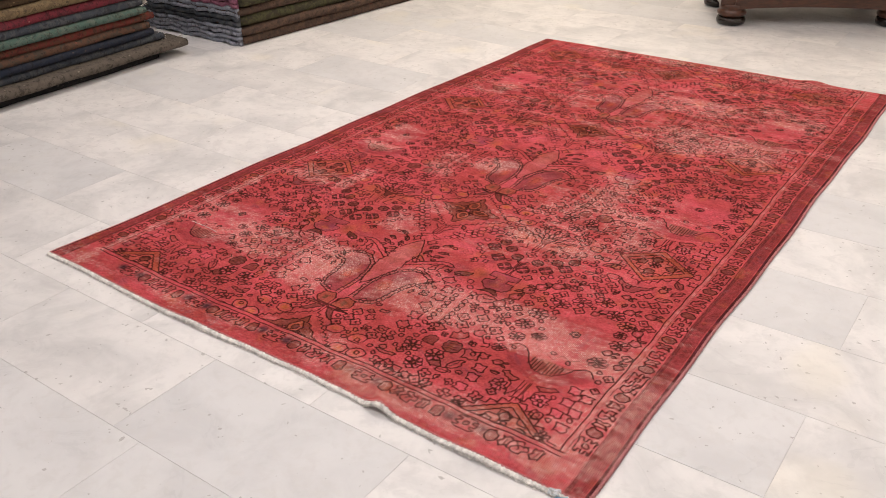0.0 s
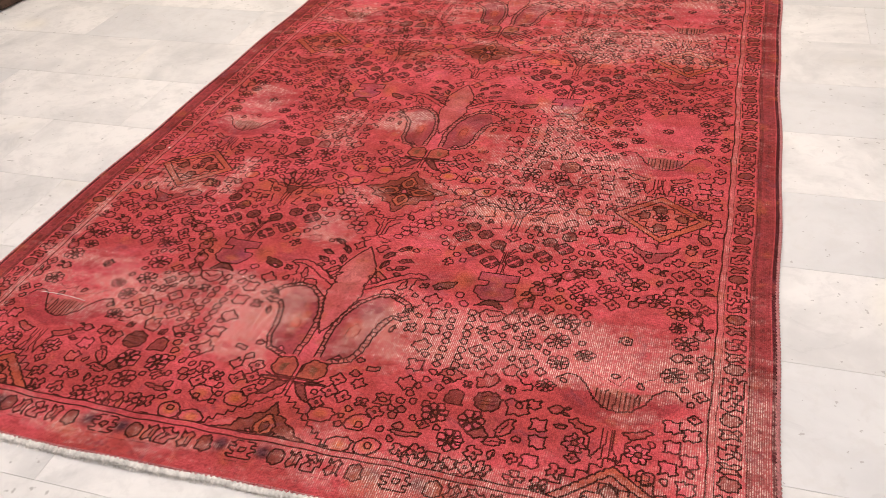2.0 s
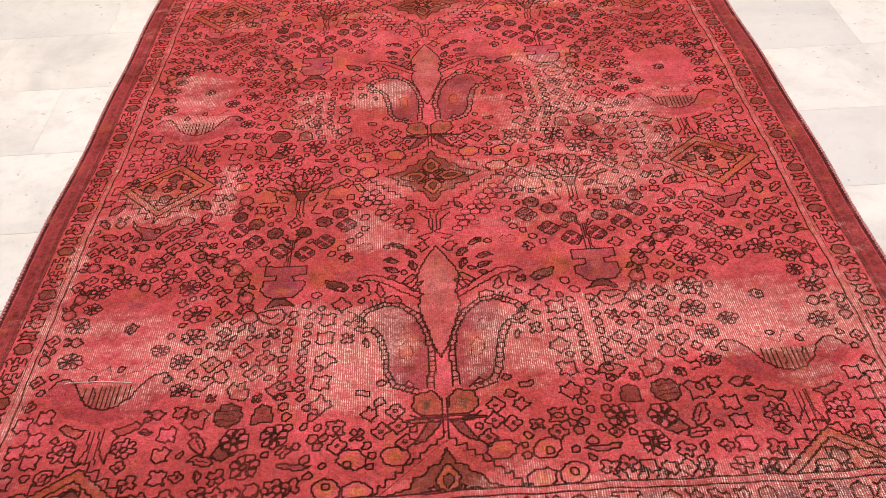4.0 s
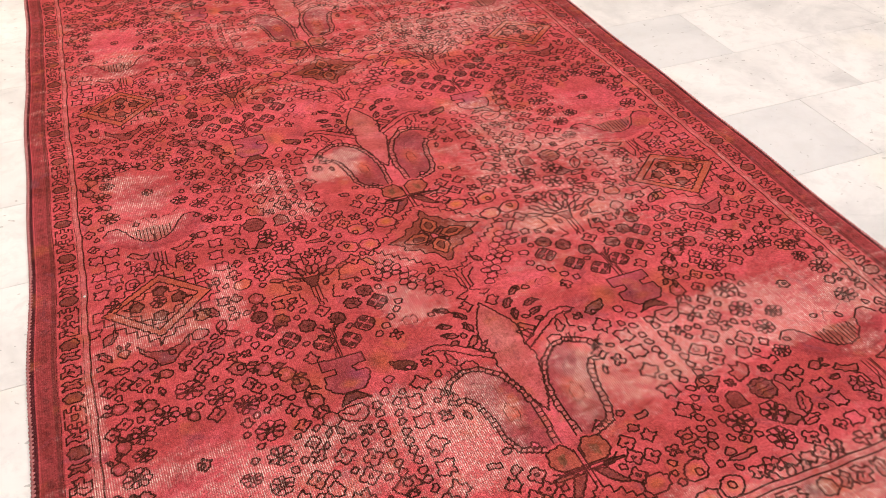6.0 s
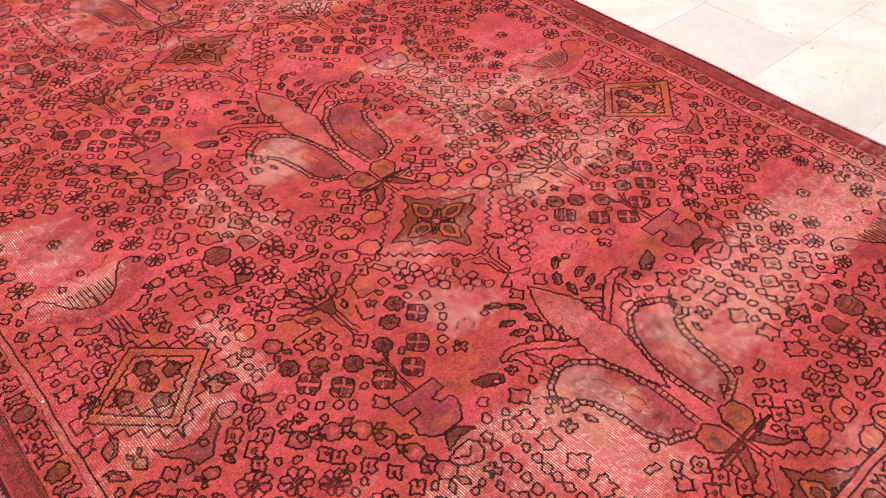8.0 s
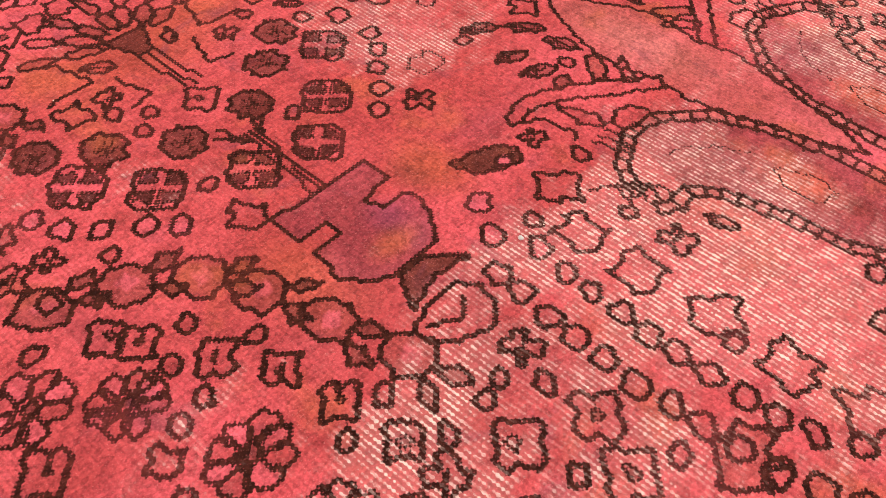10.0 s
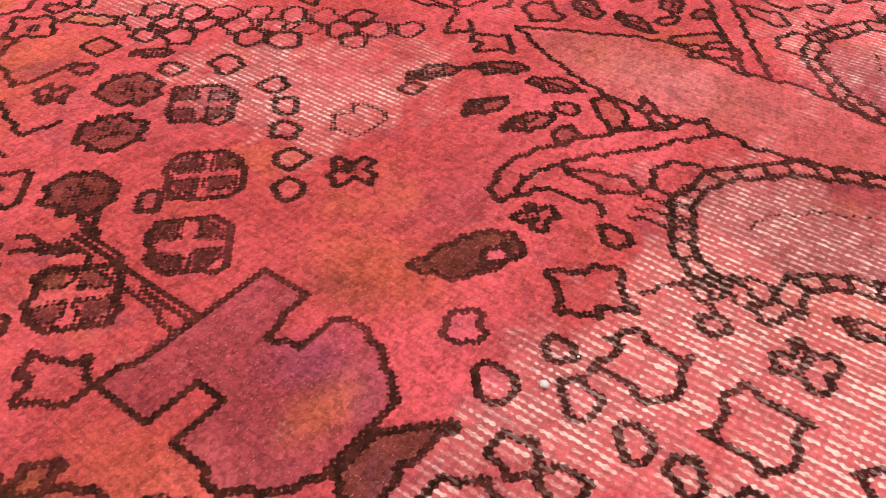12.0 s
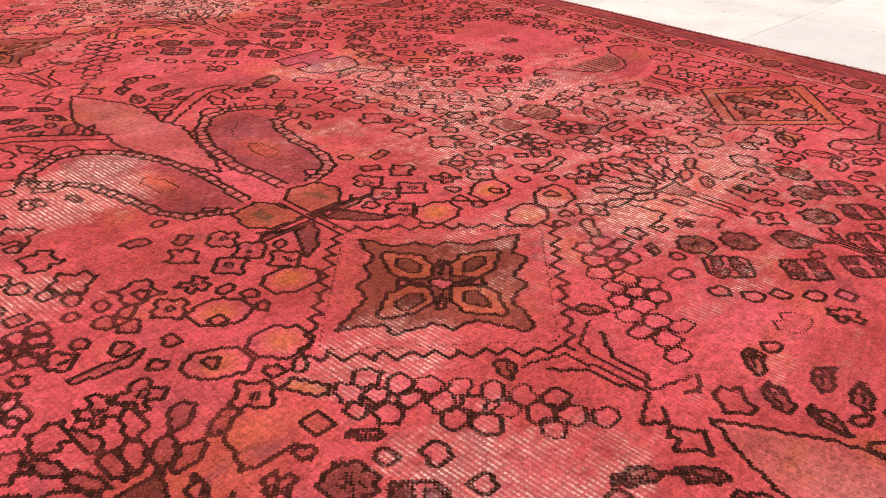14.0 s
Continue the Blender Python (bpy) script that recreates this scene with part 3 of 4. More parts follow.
# paired lobes with laddered edges
lobe_in = [(178, -470), (165, -446), (122, -424), (88, -430), (52, -464), (31, -512), (20, -584), (27, -664)]
lobe_out = [(182, -490), (166, -500), (146, -496), (130, -520), (118, -570), (113, -622), (98, -654), (52, -672)]
motif(lobe_in[2:] + lobe_out[::-1][:-2], fill=(0.27, 0.048, 0.055), alpha=0.78, line=False)
soft(72, -555, 22, 34, (0.62, 0.12, 0.07), 0.9)
soft(92, -490, 34, 34, (0.24, 0.05, 0.06), 0.7)
soft(84, -640, 20, 20, (0.22, 0.05, 0.05), 0.7)
motif([(62, -590), (58, -560), (72, -536), (86, -552), (84, -584)], fill=(0.50, 0.09, 0.05), alpha=0.5, thin=1.0)
motif([(70, -520), (82, -490), (104, -470), (124, -462)], closed=False, thin=1.1)
soft(70, -600, 14, 20, RUST, 0.6)
ladder(lobe_in, 13, 13)
ladder(lobe_out, 13, 12)
motif([(60, -655), (70, -645), (80, -655), (72, -664)], fill=PINK)
for k in range(4):
    motif([(200 - k * 9, -440 - k * 10), (180 - k * 9, -452 - k * 10), (190 - k * 9, -474 - k * 6)], closed=False, thin=0.4)
    motif([(152 - k * 10, -410 + k * 2), (144 - k * 10, -436 + k * 2)], closed=False, thin=0.4)

# calyx, with leaves that part below it
motif([(8, -690), (22, -672), (58, -680), (66, -712), (46, -732), (6, -734)], fill=(0.30, 0.075, 0.032), alpha=0.75)
motif([(26, -690), (44, -696), (42, -722), (30, -715)], fill=GREEN, alpha=0.8, line=False)
motif([(4, -692), (4, -775)], closed=False)
motif([(62, -738), (0, -734)], closed=False)
motif([(66, -728), (50, -742), (0, -742)], closed=False)
motif([(8, -746), (34, -752), (60, -798), (40, -790), (18, -766)], fill=BROWN_FILL, alpha=0.85)
motif([(24, -746), (52, -748), (78, -742), (56, -738)], fill=BROWN_FILL, alpha=0.7)

# buds by the spear
for u, v, t in ((92, -236, 40), (60, -268, 60), (58, -308, 80), (106, -286, 20), (108, -317, 30)):
    curled_leaf(u, v, 19, t, DK)
    motif(around(u + 6, v + 4, 6, 6), fill=PINK, alpha=0.7, thin=0.4)

# antlered branch
motif([(186, -346), (179, -336), (160, -330), (133, -334), (112, -346), (84, -366), (34, -404)], closed=False)
motif([(174, -350), (158, -346), (140, -350), (124, -360), (96, -380), (44, -416)], closed=False)
motif([(186, -346), (174, -352), (160, -356), (152, -392), (162, -396)], closed=False)
motif([(136, -360), (142, -388), (131, -402), (120, -392), (126, -372)], fill=MID, alpha=0.4)
motif([(100, -352), (92, -340), (104, -336), (112, -346)], fill=BROWN_FILL, alpha=0.7)
motif([(47, -342), (58, -338), (84, -362), (72, -370), (58, -358)], fill=RUST, alpha=0.6)
motif([(34, -360), (46, -364), (66, -384), (56, -392)], fill=MID, alpha=0.5)
motif([(118, -408), (104, -400), (90, -404), (84, -418)], closed=False)

# carrot leaf and rings
motif([(258, -342), (236, -345), (212, -356), (204, -370), (212, -380), (232, -374), (250, -366)], fill=BROWN_FILL, alpha=0.92)
motif([(236, -370), (222, -378), (212, -370), (222, -364)], fill=PINK, alpha=0.7)
for u, v, r in ((274, -386, 10.5), (293, -414, 10.5), (279, -446, 9)):
    bead(u, v, r, PINK)

# vase with two notches, and its foot
motif([(303, -288), (398, -288), (398, -315), (371, -318), (371, -334), (399, -334), (402, -364), (386, -387), (328, -389), (306, -364), (303, -340), (332, -336), (332, -320), (303, -318)], fill=PURPLE, alpha=0.48)
soft(350, -366, 22, 12, ORANGE, 0.5)
soft(335, -345, 16, 22, (0.10, 0.03, 0.075), 0.5)
soft(380, -305, 18, 12, (0.42, 0.06, 0.08), 0.6)
motif([(342, -391), (369, -391), (388, -418), (355, -408), (319, -416)], fill=BROWN_FILL, alpha=0.92)
motif([(401, -431), (384, -424), (352, -424), (338, -440), (346, -462), (360, -468), (386, -460), (398, -448)], fill=MID, alpha=0.4)
motif([(388, -436), (366, -446), (354, -436)], closed=False)

# discs and cross flowers leading to the vase
for u, v in ((235, -104), (274, -134), (319, -170), (486, -102), (442, -133), (391, -170)):
    disc(u, v, 20)
for u, v in ((218, -151), (267, -207), (315, -246), (482, -154), (438, -198), (373, -232)):
    crossflower(u, v, 25)
for k in (-7, 0, 7):
    motif([(344 + k * 0.6, -196), (350 + k, -286)], closed=False, thin=0.3)
motif([(322, -186), (340, -206), (330, -176)], closed=False)
motif([(372, -186), (352, -210), (362, -178)], closed=False)

# little tree: a fan of leaves on a dark foot, bracketed
for k in range(7):
    a = math.radians(22 + 22.6 * k)
    for d in (42, 76):
        put([(-1.0, 0.0), (-0.2, 0.42), (0.7, 0.34), (1.0, 0.0), (0.6, -0.38), (-0.3, -0.36)], 340 + d * 1.12 * math.cos(a), -26 + d * 0.98 * math.sin(a), 19, math.degrees(a),
            fill=(RUST, MID, BROWN_FILL)[k % 3], alpha=0.5)
motif([(318, -12), (360, -12), (348, -46), (334, -46)], fill=DK, alpha=0.85)
for k in (-9, 0, 9):
    motif([(340 + k, -50), (337 + k, -112)], closed=False, thin=0.2)
motif([(265, -4), (278, -48), (236, -54)], closed=False)
motif([(414, -4), (402, -48), (446, -54)], closed=False)
motif([(296, -62), (306, -100), (284, -106)], closed=False)
motif([(384, -62), (372, -100), (394, -106)], closed=False)
for u, v in ((452, 34), (422, 60), (226, 10)):
    quatrefoil(u, v, 16)
motif(around(500, 22, 22, 10, 0.8), fill=ORANGE, alpha=0.5)

# cluster of petalled flowers, dark buds and split leaves
for u, v in ((328, -759), (404, -762), (377, -822)):
    rosette(u, v, 29, 7, PINK)
motif(around(426, -704, 29, lobes=9, deep=0.1), fill=BROWN_FILL, alpha=0.85)
for k in range(3):
    motif([(408, -714 + 11 * k), (446, -711 + 11 * k)], closed=False, thin=0.7)
motif([(334, -724), (340, -690), (356, -682), (372, -694), (376, -728)], fill=BROWN_FILL, alpha=0.75)
motif([(430, -770), (446, -796), (420, -806), (400, -792)], fill=BROWN_FILL, alpha=0.8)
curled_leaf(476, -764, 30, 70, MID)
curled_leaf(462, -806, 24, 20, MID)
notched(486, -706, 24, 26, 10, MID)
for u, v, t in ((410, -642, 20), (328, -648, 150)):
    put([(-1.0, -0.8), (-0.8, 0.4), (-0.3, 0.2), (-0.1, 1.0), (0.3, 0.3), (0.8, 0.7), (1.0, -0.3), (0.3, -0.9)], u, v, 25, t, fill=RUST, alpha=0.55)
motif([(452, -586), (470, -596), (466, -618), (444, -622), (436, -604)], fill=MID, alpha=0.4)
motif([(466, -618), (486, -640), (500, -632), (506, -652), (488, -656)], closed=False)
for u, v in ((319, -868), (428, -842), (456, -876), (286, -872)):
    trefoil(u, v, 19, 30)
motif([(252, -826), (272, -836), (314, -828), (318, -818)], fill=BROWN_FILL, alpha=0.5)
for u, v in ((418, -536), (480, -570), (366, -560), (386, -598)):
    quatrefoil(u, v, 18)
for u, v in ((520, -690), (356, -872), (392, -880)):
    notched(u, v, 16, 14)

# beaded rows and blocks outside the lobes
for k in range(13):
    f = k / 12
    bead(321 + 8 * math.sin(f * 3) - 66 * max(f - 0.7, 0), -440 - 300 * f, 9.5, MID)
    bead(284 + 6 * math.sin(f * 3.1) - 130 * max(f - 0.62, 0), -476 - 292 * f, 9.0, MID)
for u, v in ((217, -419), (244, -462), (247, -515), (241, -574), (246, -636), (246, -692), (212, -748)):
    notched(u, v, 20, 19, rng.choice((0, 45)), MID)
motif([(176, -660), (150, -664), (150, -676), (176, -672)], fill=DK, alpha=0.4)
motif([(140, -690), (122, -680), (116, -694), (134, -702)], fill=DK, alpha=0.4)

# oval fruits with orange hearts, small blossoms by the calyx
for u, v, t in ((98, -819, 10), (180, -822, 25), (222, -880, 30), (166, -890, 20)):
    put([(-1.0, 0.0), (-0.75, 0.55), (-0.1, 0.78), (0.6, 0.62), (1.0, 0.1), (0.75, -0.5), (0.1, -0.76), (-0.65, -0.55)], u, v, 29, t, fill=PINK, alpha=0.3)
    soft(u, v, 17, 14, ORANGE, 0.9)
for u, v in ((98, -716), (92, -752), (124, -762), (78, -790), (206, -788)):
    quatrefoil(u, v, 16)
for u, v in ((257, -768), (245, -788), (266, -812)):
    bead(u, v, 10, RUST)

# lozenge in a stepped frame: orange border, dark blossoms in the corners
loz = [(691, 150), (552, 34), (700, -100), (850, 34)]
zigzag(loz + loz[:1], 15, 8)
motif([(691, 131), (576, 34), (704, -80), (828, 33)], fill=(0.40, 0.085, 0.035), alpha=0.85)
motif([(691, 108), (606, 35), (702, -56), (798, 34)], fill=(0.50, 0.085, 0.07), alpha=0.85)
zigzag([(691, 92), (626, 35), (701, -40), (778, 34), (691, 92)], 15, 7)
for u, v in ((692, 70), (652, 36), (750, 34), (698, -12)):
    motif(around(u, v, 18, lobes=5, deep=0.22), fill=BROWN_FILL, alpha=0.85)
rosette(698, 34, 20, 6, PINK)

# under the lozenge: a horned bud between paired leaves and blossoms
motif([(646, -96), (662, -118), (700, -128), (740, -116), (758, -92), (752, -122), (728, -142), (716, -166), (688, -168), (674, -146), (650, -126)], fill=BROWN_FILL, alpha=0.6)
for side in (-1, 1):
    c = 700
    curled_leaf(c + side * 112, -46, 26, 90 + side * 40)
    curled_leaf(c + side * 128, -100, 24, 60 * side, MID)
    curled_leaf(c + side * 106, -152, 24, 20 * side, MID)
    quatrefoil(c + side * 68, -206, 18)
    quatrefoil(c + side * 98, -192, 16)
    notched(c + side * 144, -20, 15, 14)
notched(604, -46, 20, 16, 0, (0.22, 0.13, 0.03))
curled_leaf(556, -128, 22, 30, MID)
motif(around(622, -106, 20, 10, 0.8), fill=MID, alpha=0.3)
motif([(526, -4), (540, -22), (528, -36), (512, -24)], fill=BROWN_FILL, alpha=0.7)
notched(538, -78, 13, 12)

# branch of kite leaves and little quatrefoils along it
for u, v, t in ((556, -240, 12), (506, -262, 25), (466, -296, 40), (446, -336, 60), (432, -392, 80), (416, -450, 95)):
    kite_leaf(u, v, 31, t + 180)
for u, v in ((548, -288), (536, -308), (506, -352), (484, -390), (472, -434), (464, -484)):
    quatrefoil(u, v, 14)

# the palmette: a ring of flowers about an open ground with one small flower
for u, v, r in ((671, -259, 31), (614, -299, 30), (568, -340, 27), (536, -422, 30), (530, -490, 28), (544, -556, 24), (727, -308, 29), (776, -340, 27), (796, -438, 27), (782, -540, 28)):
    ring_flower(u, v, r)
motif(around(674, -456, 15, lobes=6, deep=0.25), fill=RUST, alpha=0.5)
motif(around(674, -456, 5, 5), fill=DK)
for u, v, t in ((760, -268, 20), (820, -256, 10), (814, -352, 100), (830, -400, 70)):
    kite_leaf(u, v, 25, t)
for u, v in ((808, -300), (834, -318), (640, -232), (830, -206), (838, -480), (838, -590)):
    quatrefoil(u, v, 14)
motif([(598, -552), (622, -574), (650, -580), (676, -596)], closed=False, thin=0.9)
motif([(676, -596), (690, -564), (716, -576), (748, -556)], closed=False, thin=0.9)

# its boat-shaped collar with a striped fan
motif([(540, -620), (556, -588), (580, -582), (604, -598), (624, -636), (648, -664), (676, -672), (706, -664), (732, -640), (752, -602), (772, -586), (798, -596), (808, -624), (786, -650), (750, -688), (676, -708), (602, -690), (562, -648)], fill=(0.33, 0.042, 0.050), alpha=0.75, line=False)
motif([(624, -608), (636, -640), (650, -660), (676, -668), (704, -660), (726, -640), (746, -606), (712, -616), (676, -606), (648, -616)], fill=(0.26, 0.085, 0.060), alpha=0.8, line=False)
motif([(546, -606), (566, -586), (592, -588), (612, -612), (628, -642), (650, -664), (678, -672), (706, -664), (730, -642), (748, -606), (768, -588), (790, -592), (804, -612)], closed=False)
for k in range(10):
    u = 634 + 10 * k
    motif([(u, -668 + 0.0115 * (u - 678) ** 2), (u + 1, -612 - 4 * (k % 2))], closed=False, thin=0.35)

# its stem, with hooked arms that end in flowers
for k in (-14, -5, 5, 14):
    motif([(676 + k, -722), (674 + k * 0.8, -770), (673 + k * 1.9, -800)], closed=False, thin=0.2)
for side in (-1, 1):
    c = 674
    motif([(c + side * 26, -722), (c + side * 40, -738), (c + side * 62, -730), (c + side * 84, -712), (c + side * 70, -704), (c + side * 52, -716)], fill=RUST, alpha=0.5)
    motif([(c + side * 30, -796), (c + side * 36, -750), (c + side * 46, -742)], closed=False)
    petals(c + side * 60, -770, 25, 7, PINK, RUST)
for u, v in ((536, -742), (542, -786), (538, -836), (790, -684), (796, -738), (790, -790), (826, -764), (826, -832), (830, -700)):
    notched(u, v, 19, 17, 0, PINK)
motif(around(752, -822, 17, 10), fill=PINK, alpha=0.3)
motif(around(752, -822, 8, 8), fill=MID, alpha=0.5, thin=0.4)
for u, v, t in ((590, -846, 20), (516, -880, 0), (566, -884, 40), (800, -880, 20)):
    trefoil(u, v, 19, t)

# small filling figures where the ground of the repeat is still bare
KEEP_OPEN = [(676, -450, 92, 118), (0, -420, 62, 190), (70, -570, 70, 120), (270, -345, 72, 70), (352, -340, 66, 66), (698, 20, 150, 130), (0, 20, 150, 140), (0, -920, 150, 140),
             (35, -712, 46, 50), (125, -480, 62, 60), (170, -190, 70, 60), (676, -650, 140, 62), (60, -215, 44, 30), (182, -640, 46, 120), (110, -120, 90, 90), (150, -300, 70, 50), (430, -345, 26, 60), (420, -20, 40, 30), (250, -20, 40, 30)]
fill_dice = random.Random(11)


def is_bare(u, v, r):
    i, j = int((u / 1000 + HALF) / K), int((v / 1000 - V0) / K)
    k = int(r / 1000 / K)
    return (OUT[max(j - k, 0):j + k + 1, max(i - k, 0):i + k + 1] > 3.4).all()


for size, tries in ((28, 900), (21, 1400), (16, 2200), (12, 2600), (8.5, 2600)):
    for _ in range(tries):
        u, v = fill_dice.uniform(8, 840), fill_dice.uniform(-892, 40)
        if any(((u - a) / c) ** 2 + ((v - b) / d) ** 2 < 1 for a, b, c, d in KEEP_OPEN) or not is_bare(u, v, size + 1):
            continue
        pick, turn = fill_dice.random(), 45 * fill_dice.randrange(8) + fill_dice.uniform(-8, 8)
        if size > 20:
            ring_flower(u, v, size) if pick < 0.4 else kite_leaf(u, v, size, turn)
        elif size > 11:
            if pick < 0.3:
                trefoil(u, v, size, turn)
            elif pick < 0.55:
                curled_leaf(u, v, size * 1.1, turn, MID)
            elif pick < 0.8:
                quatrefoil(u, v, size)
            else:
                notched(u, v, size, size * 0.85, turn)
        else:
            bead(u, v, size * 0.9, MID)

# ---- borders: plain outer band, flowered stripe, double guard lines
AU, AV = np.abs(US)[None, :], VS[:, None]
end_zone = AV < FIELD[1]


def band(u0, u1, colour, alpha):
    m = np.broadcast_to((AU >= u0) & (AU < u1), OUT.shape)
    TINT[m] = TINT[m] * (1 - alpha) + np.array(colour, np.float32) * alpha


band(0.858, 0.874, (0.50, 0.17, 0.15), 0.35)
band(0.926, 0.972, (0.27, 0.040, 0.040), 0.9)
band(0.932, 0.938, DK, 0.6)
band(0.974, 0.9845, (0.05, 0.012, 0.014), 0.95)
m = np.broadcast_to(end_zone & (AU < 0.93), OUT.shape)
TINT[m] = TINT[m] * 0.6 + np.array((0.46, 0.06, 0.07), np.float32) * 0.4
wave = (0.0012 * np.sin(VS * 31) + 0.0009 * np.sin(VS * 83 + 1))[:, None]
for u, faint in ((0.858, 0.1), (0.872, 0.9)):
    OUT[:] = np.minimum(OUT, 1000 * np.abs(AU - u - wave) + faint + np.where(AV < -0.905, 9, 0))
OUT[:] = np.minimum(OUT, 1000 * np.abs(AU - 0.929 - wave) + 0.9)
waveu = (0.0015 * np.sin(US * 27) + 0.001 * np.sin(US * 71))[None, :]
for v in (-0.902, -0.917):
    OUT[:] = np.minimum(OUT, 1000 * np.abs(AV - v - waveu) + np.where(AU > 0.872, 9, 0))
OUT[:] = np.minimum(OUT, 1000 * np.abs(AV + 0.975 - waveu) + 1.3)


def border_piece(kind, at):
    """Pieces of the flowered stripe; at() lays (across, along) millimetres onto the rug."""
    def lay(p, **k):
        trace(np.array([at(a + rng.uniform(-1, 1), b + rng.uniform(-1, 1)) for a, b in p]) / 1000, clip=False, **k)
    if kind == "rosette":
        # two combs back to back about a small heart
        for f in (-1, 1):
            lay([(-22, 4 * f), (-23, 22 * f), (-15, 28 * f), (-12, 16 * f), (-5, 16 * f), (-3, 30 * f), (4, 30 * f), (6, 16 * f), (12, 16 * f), (15, 28 * f), (22, 22 * f), (21, 4 * f)], closed=False)
        lay(around(0, 0, 8, 7), fill=RUST, alpha=0.7)
    elif kind == "oval":
        lay([(-18, -12), (-21, 4), (-12, 16), (10, 15), (20, 4), (16, -12), (0, -16)], fill=(0.165, 0.040, 0.026), alpha=0.82)
    elif kind == "leaf":
        lay([(-21, -8), (-12, 6), (-20, 14), (0, 10), (12, 15), (21, 6), (12, -2), (20, -12), (2, -8), (-10, -14)], fill=RUST, alpha=0.6)
        lay([(-10, 0), (0, 3), (10, 1)], closed=False, thin=0.4)
    else:
        lay([(-21, -16), (-8, -20), (6, -10), (18, -18), (21, 0), (8, 6), (14, 18), (-4, 20), (-10, 6), (-20, 10)], fill=MID, alpha=0.5)
        lay([(-10, -8), (-2, -2), (8, -6), (2, 8)], closed=False, thin=0.2)


STRIPE = (("rosette", 0), ("oval", 54), ("leaf", 90), ("curl", 132), ("leaf", 176), ("oval", 214), ("curl", 258))
for side in (-1, 1):
    for turn in range(-1, 8):
        for kind, off in STRIPE:
            v = -550 + 306 * turn + off
            if -960 < v < 2125:
                border_piece(kind, lambda a, b: (side * (900 + a), v + b))
STRIPE_END = (("rosette", 0), ("oval", 74), ("leaf", 112), ("curl", 152), ("leaf", 194), ("oval", 238))
for turn in range(-2, 3):
    for kind, off in STRIPE_END:
        u = -17 + 322 * turn + off
        if -850 < u < 850:
            border_piece(kind, lambda a, b: (u + b, -946 + a))
for k in range(105):
    v = -990 + 30 * k
    for side in (-1, 1):
        trace(np.array(around(side * 953, v + rng.uniform(-5, 5), rng.uniform(5, 10), 6, 1.4)) / 1000, clip=False, fill=(0.13, 0.028, 0.026), alpha=rng.uniform(0.2, 0.6), line=False)

# dark blots in the end border, each with its place (mm) and size
for u, v, r in ((28, -944, 14), (-66, -942, 14), (-296, -944, 15), (-380, -942, 15), (-612, -942, 14), (-700, -944, 13), (256, -944, 15), (350, -942, 14), (580, -944, 15), (672, -942, 15)):
    cu, cv = u / 1000, v / 1000
    f = (0.95 * np.exp(-((((US[None, :] - cu) ** 2 + (VS[:, None] - cv) ** 2) / (1.3 * r / 1000) ** 2) ** 1.5)))[..., None].astype(np.float32)
    TINT[:] = TINT * (1 - f) + np.array((0.035, 0.018, 0.024), np.float32) * f

# ---- wear: (across, along, half sizes, strength), metres
WEAR = np.zeros((NV, NU), np.float32)
WORN_NEAR = [(-0.72, -0.53, 0.16, 0.10, 0.55), (-0.48, -0.555, 0.17, 0.10, 0.78), (-0.20, -0.53, 0.11, 0.09, 1.0), (-0.18, -0.62, 0.08, 0.08, 0.8), (0.16, -0.54, 0.10, 0.12, 0.8),
             (0.36, -0.52, 0.16, 0.09, 0.95), (0.58, -0.52, 0.15, 0.09, 0.9), (0.80, -0.54, 0.13, 0.12, 0.75), (0.90, -0.75, 0.09, 0.28, 0.75), (0.56, -0.95, 0.30, 0.05, 0.75),
             (0.80, -0.92, 0.15, 0.10, 0.7), (-0.86, -0.62, 0.02, 0.5, 0.7), (-0.70, -0.05, 0.09, 0.06, 0.7), (-0.54, 0.0, 0.03, 0.10, 0.8), (-0.69, 0.34, 0.09, 0.05, 0.75),
             (-0.70, 0.47, 0.08, 0.10, 0.6)]
WORN_FAR = [(-0.15, 0.43, 0.08, 0.06, 0.9), (-0.33, 0.33, 0.07, 0.10, 0.65), (-0.14, -0.17, 0.07, 0.07, 0.7), (-0.12, -0.03, 0.06, 0.04, 0.7), (0.16, 0.03, 0.10, 0.05, 0.6),
            (0.36, 0.0, 0.16, 0.07, 0.8), (0.34, 0.45, 0.08, 0.16, 0.7), (0.42, 0.26, 0.14, 0.08, 0.8), (0.58, 0.14, 0.07, 0.06, 0.7), (0.48, 1.10, 0.28, 0.14, 0.8),
            (0.27, 1.50, 0.22, 0.12, 0.75), (0.68, 1.55, 0.16, 0.14, 0.6), (-0.70, 1.25, 0.12, 0.12, 0.5), (-0.2, 1.35, 0.14, 0.1, 0.55), (0.1, 2.1, 0.8, 0.08, 0.6), (0.1, 1.5, 0.8, 0.6, 0.34), (0.0, -0.96, 0.9, 0.04, 0.42), (0.5, -0.93, 0.35, 0.07, 0.8), (0.40, 0.15, 0.26, 0.30, 0.5)]
for u, v, ru, rv, s in WORN_NEAR + WORN_FAR:
    s *= 0.97
    d = ((US[None, :] - u) / (1.15 * ru)) ** 4 + ((VS[:, None] - v - 0.012 * np.sin(9 * US[None, :] + 40 * u)) / (1.12 * rv)) ** 4
    WEAR = np.maximum(WEAR, (s * np.exp(-0.6 * d)).astype(np.float32))
WEAR = np.maximum(WEAR, 0.36 * np.exp(-(((AU - 0.865) / 0.008) ** 2)).astype(np.float32))


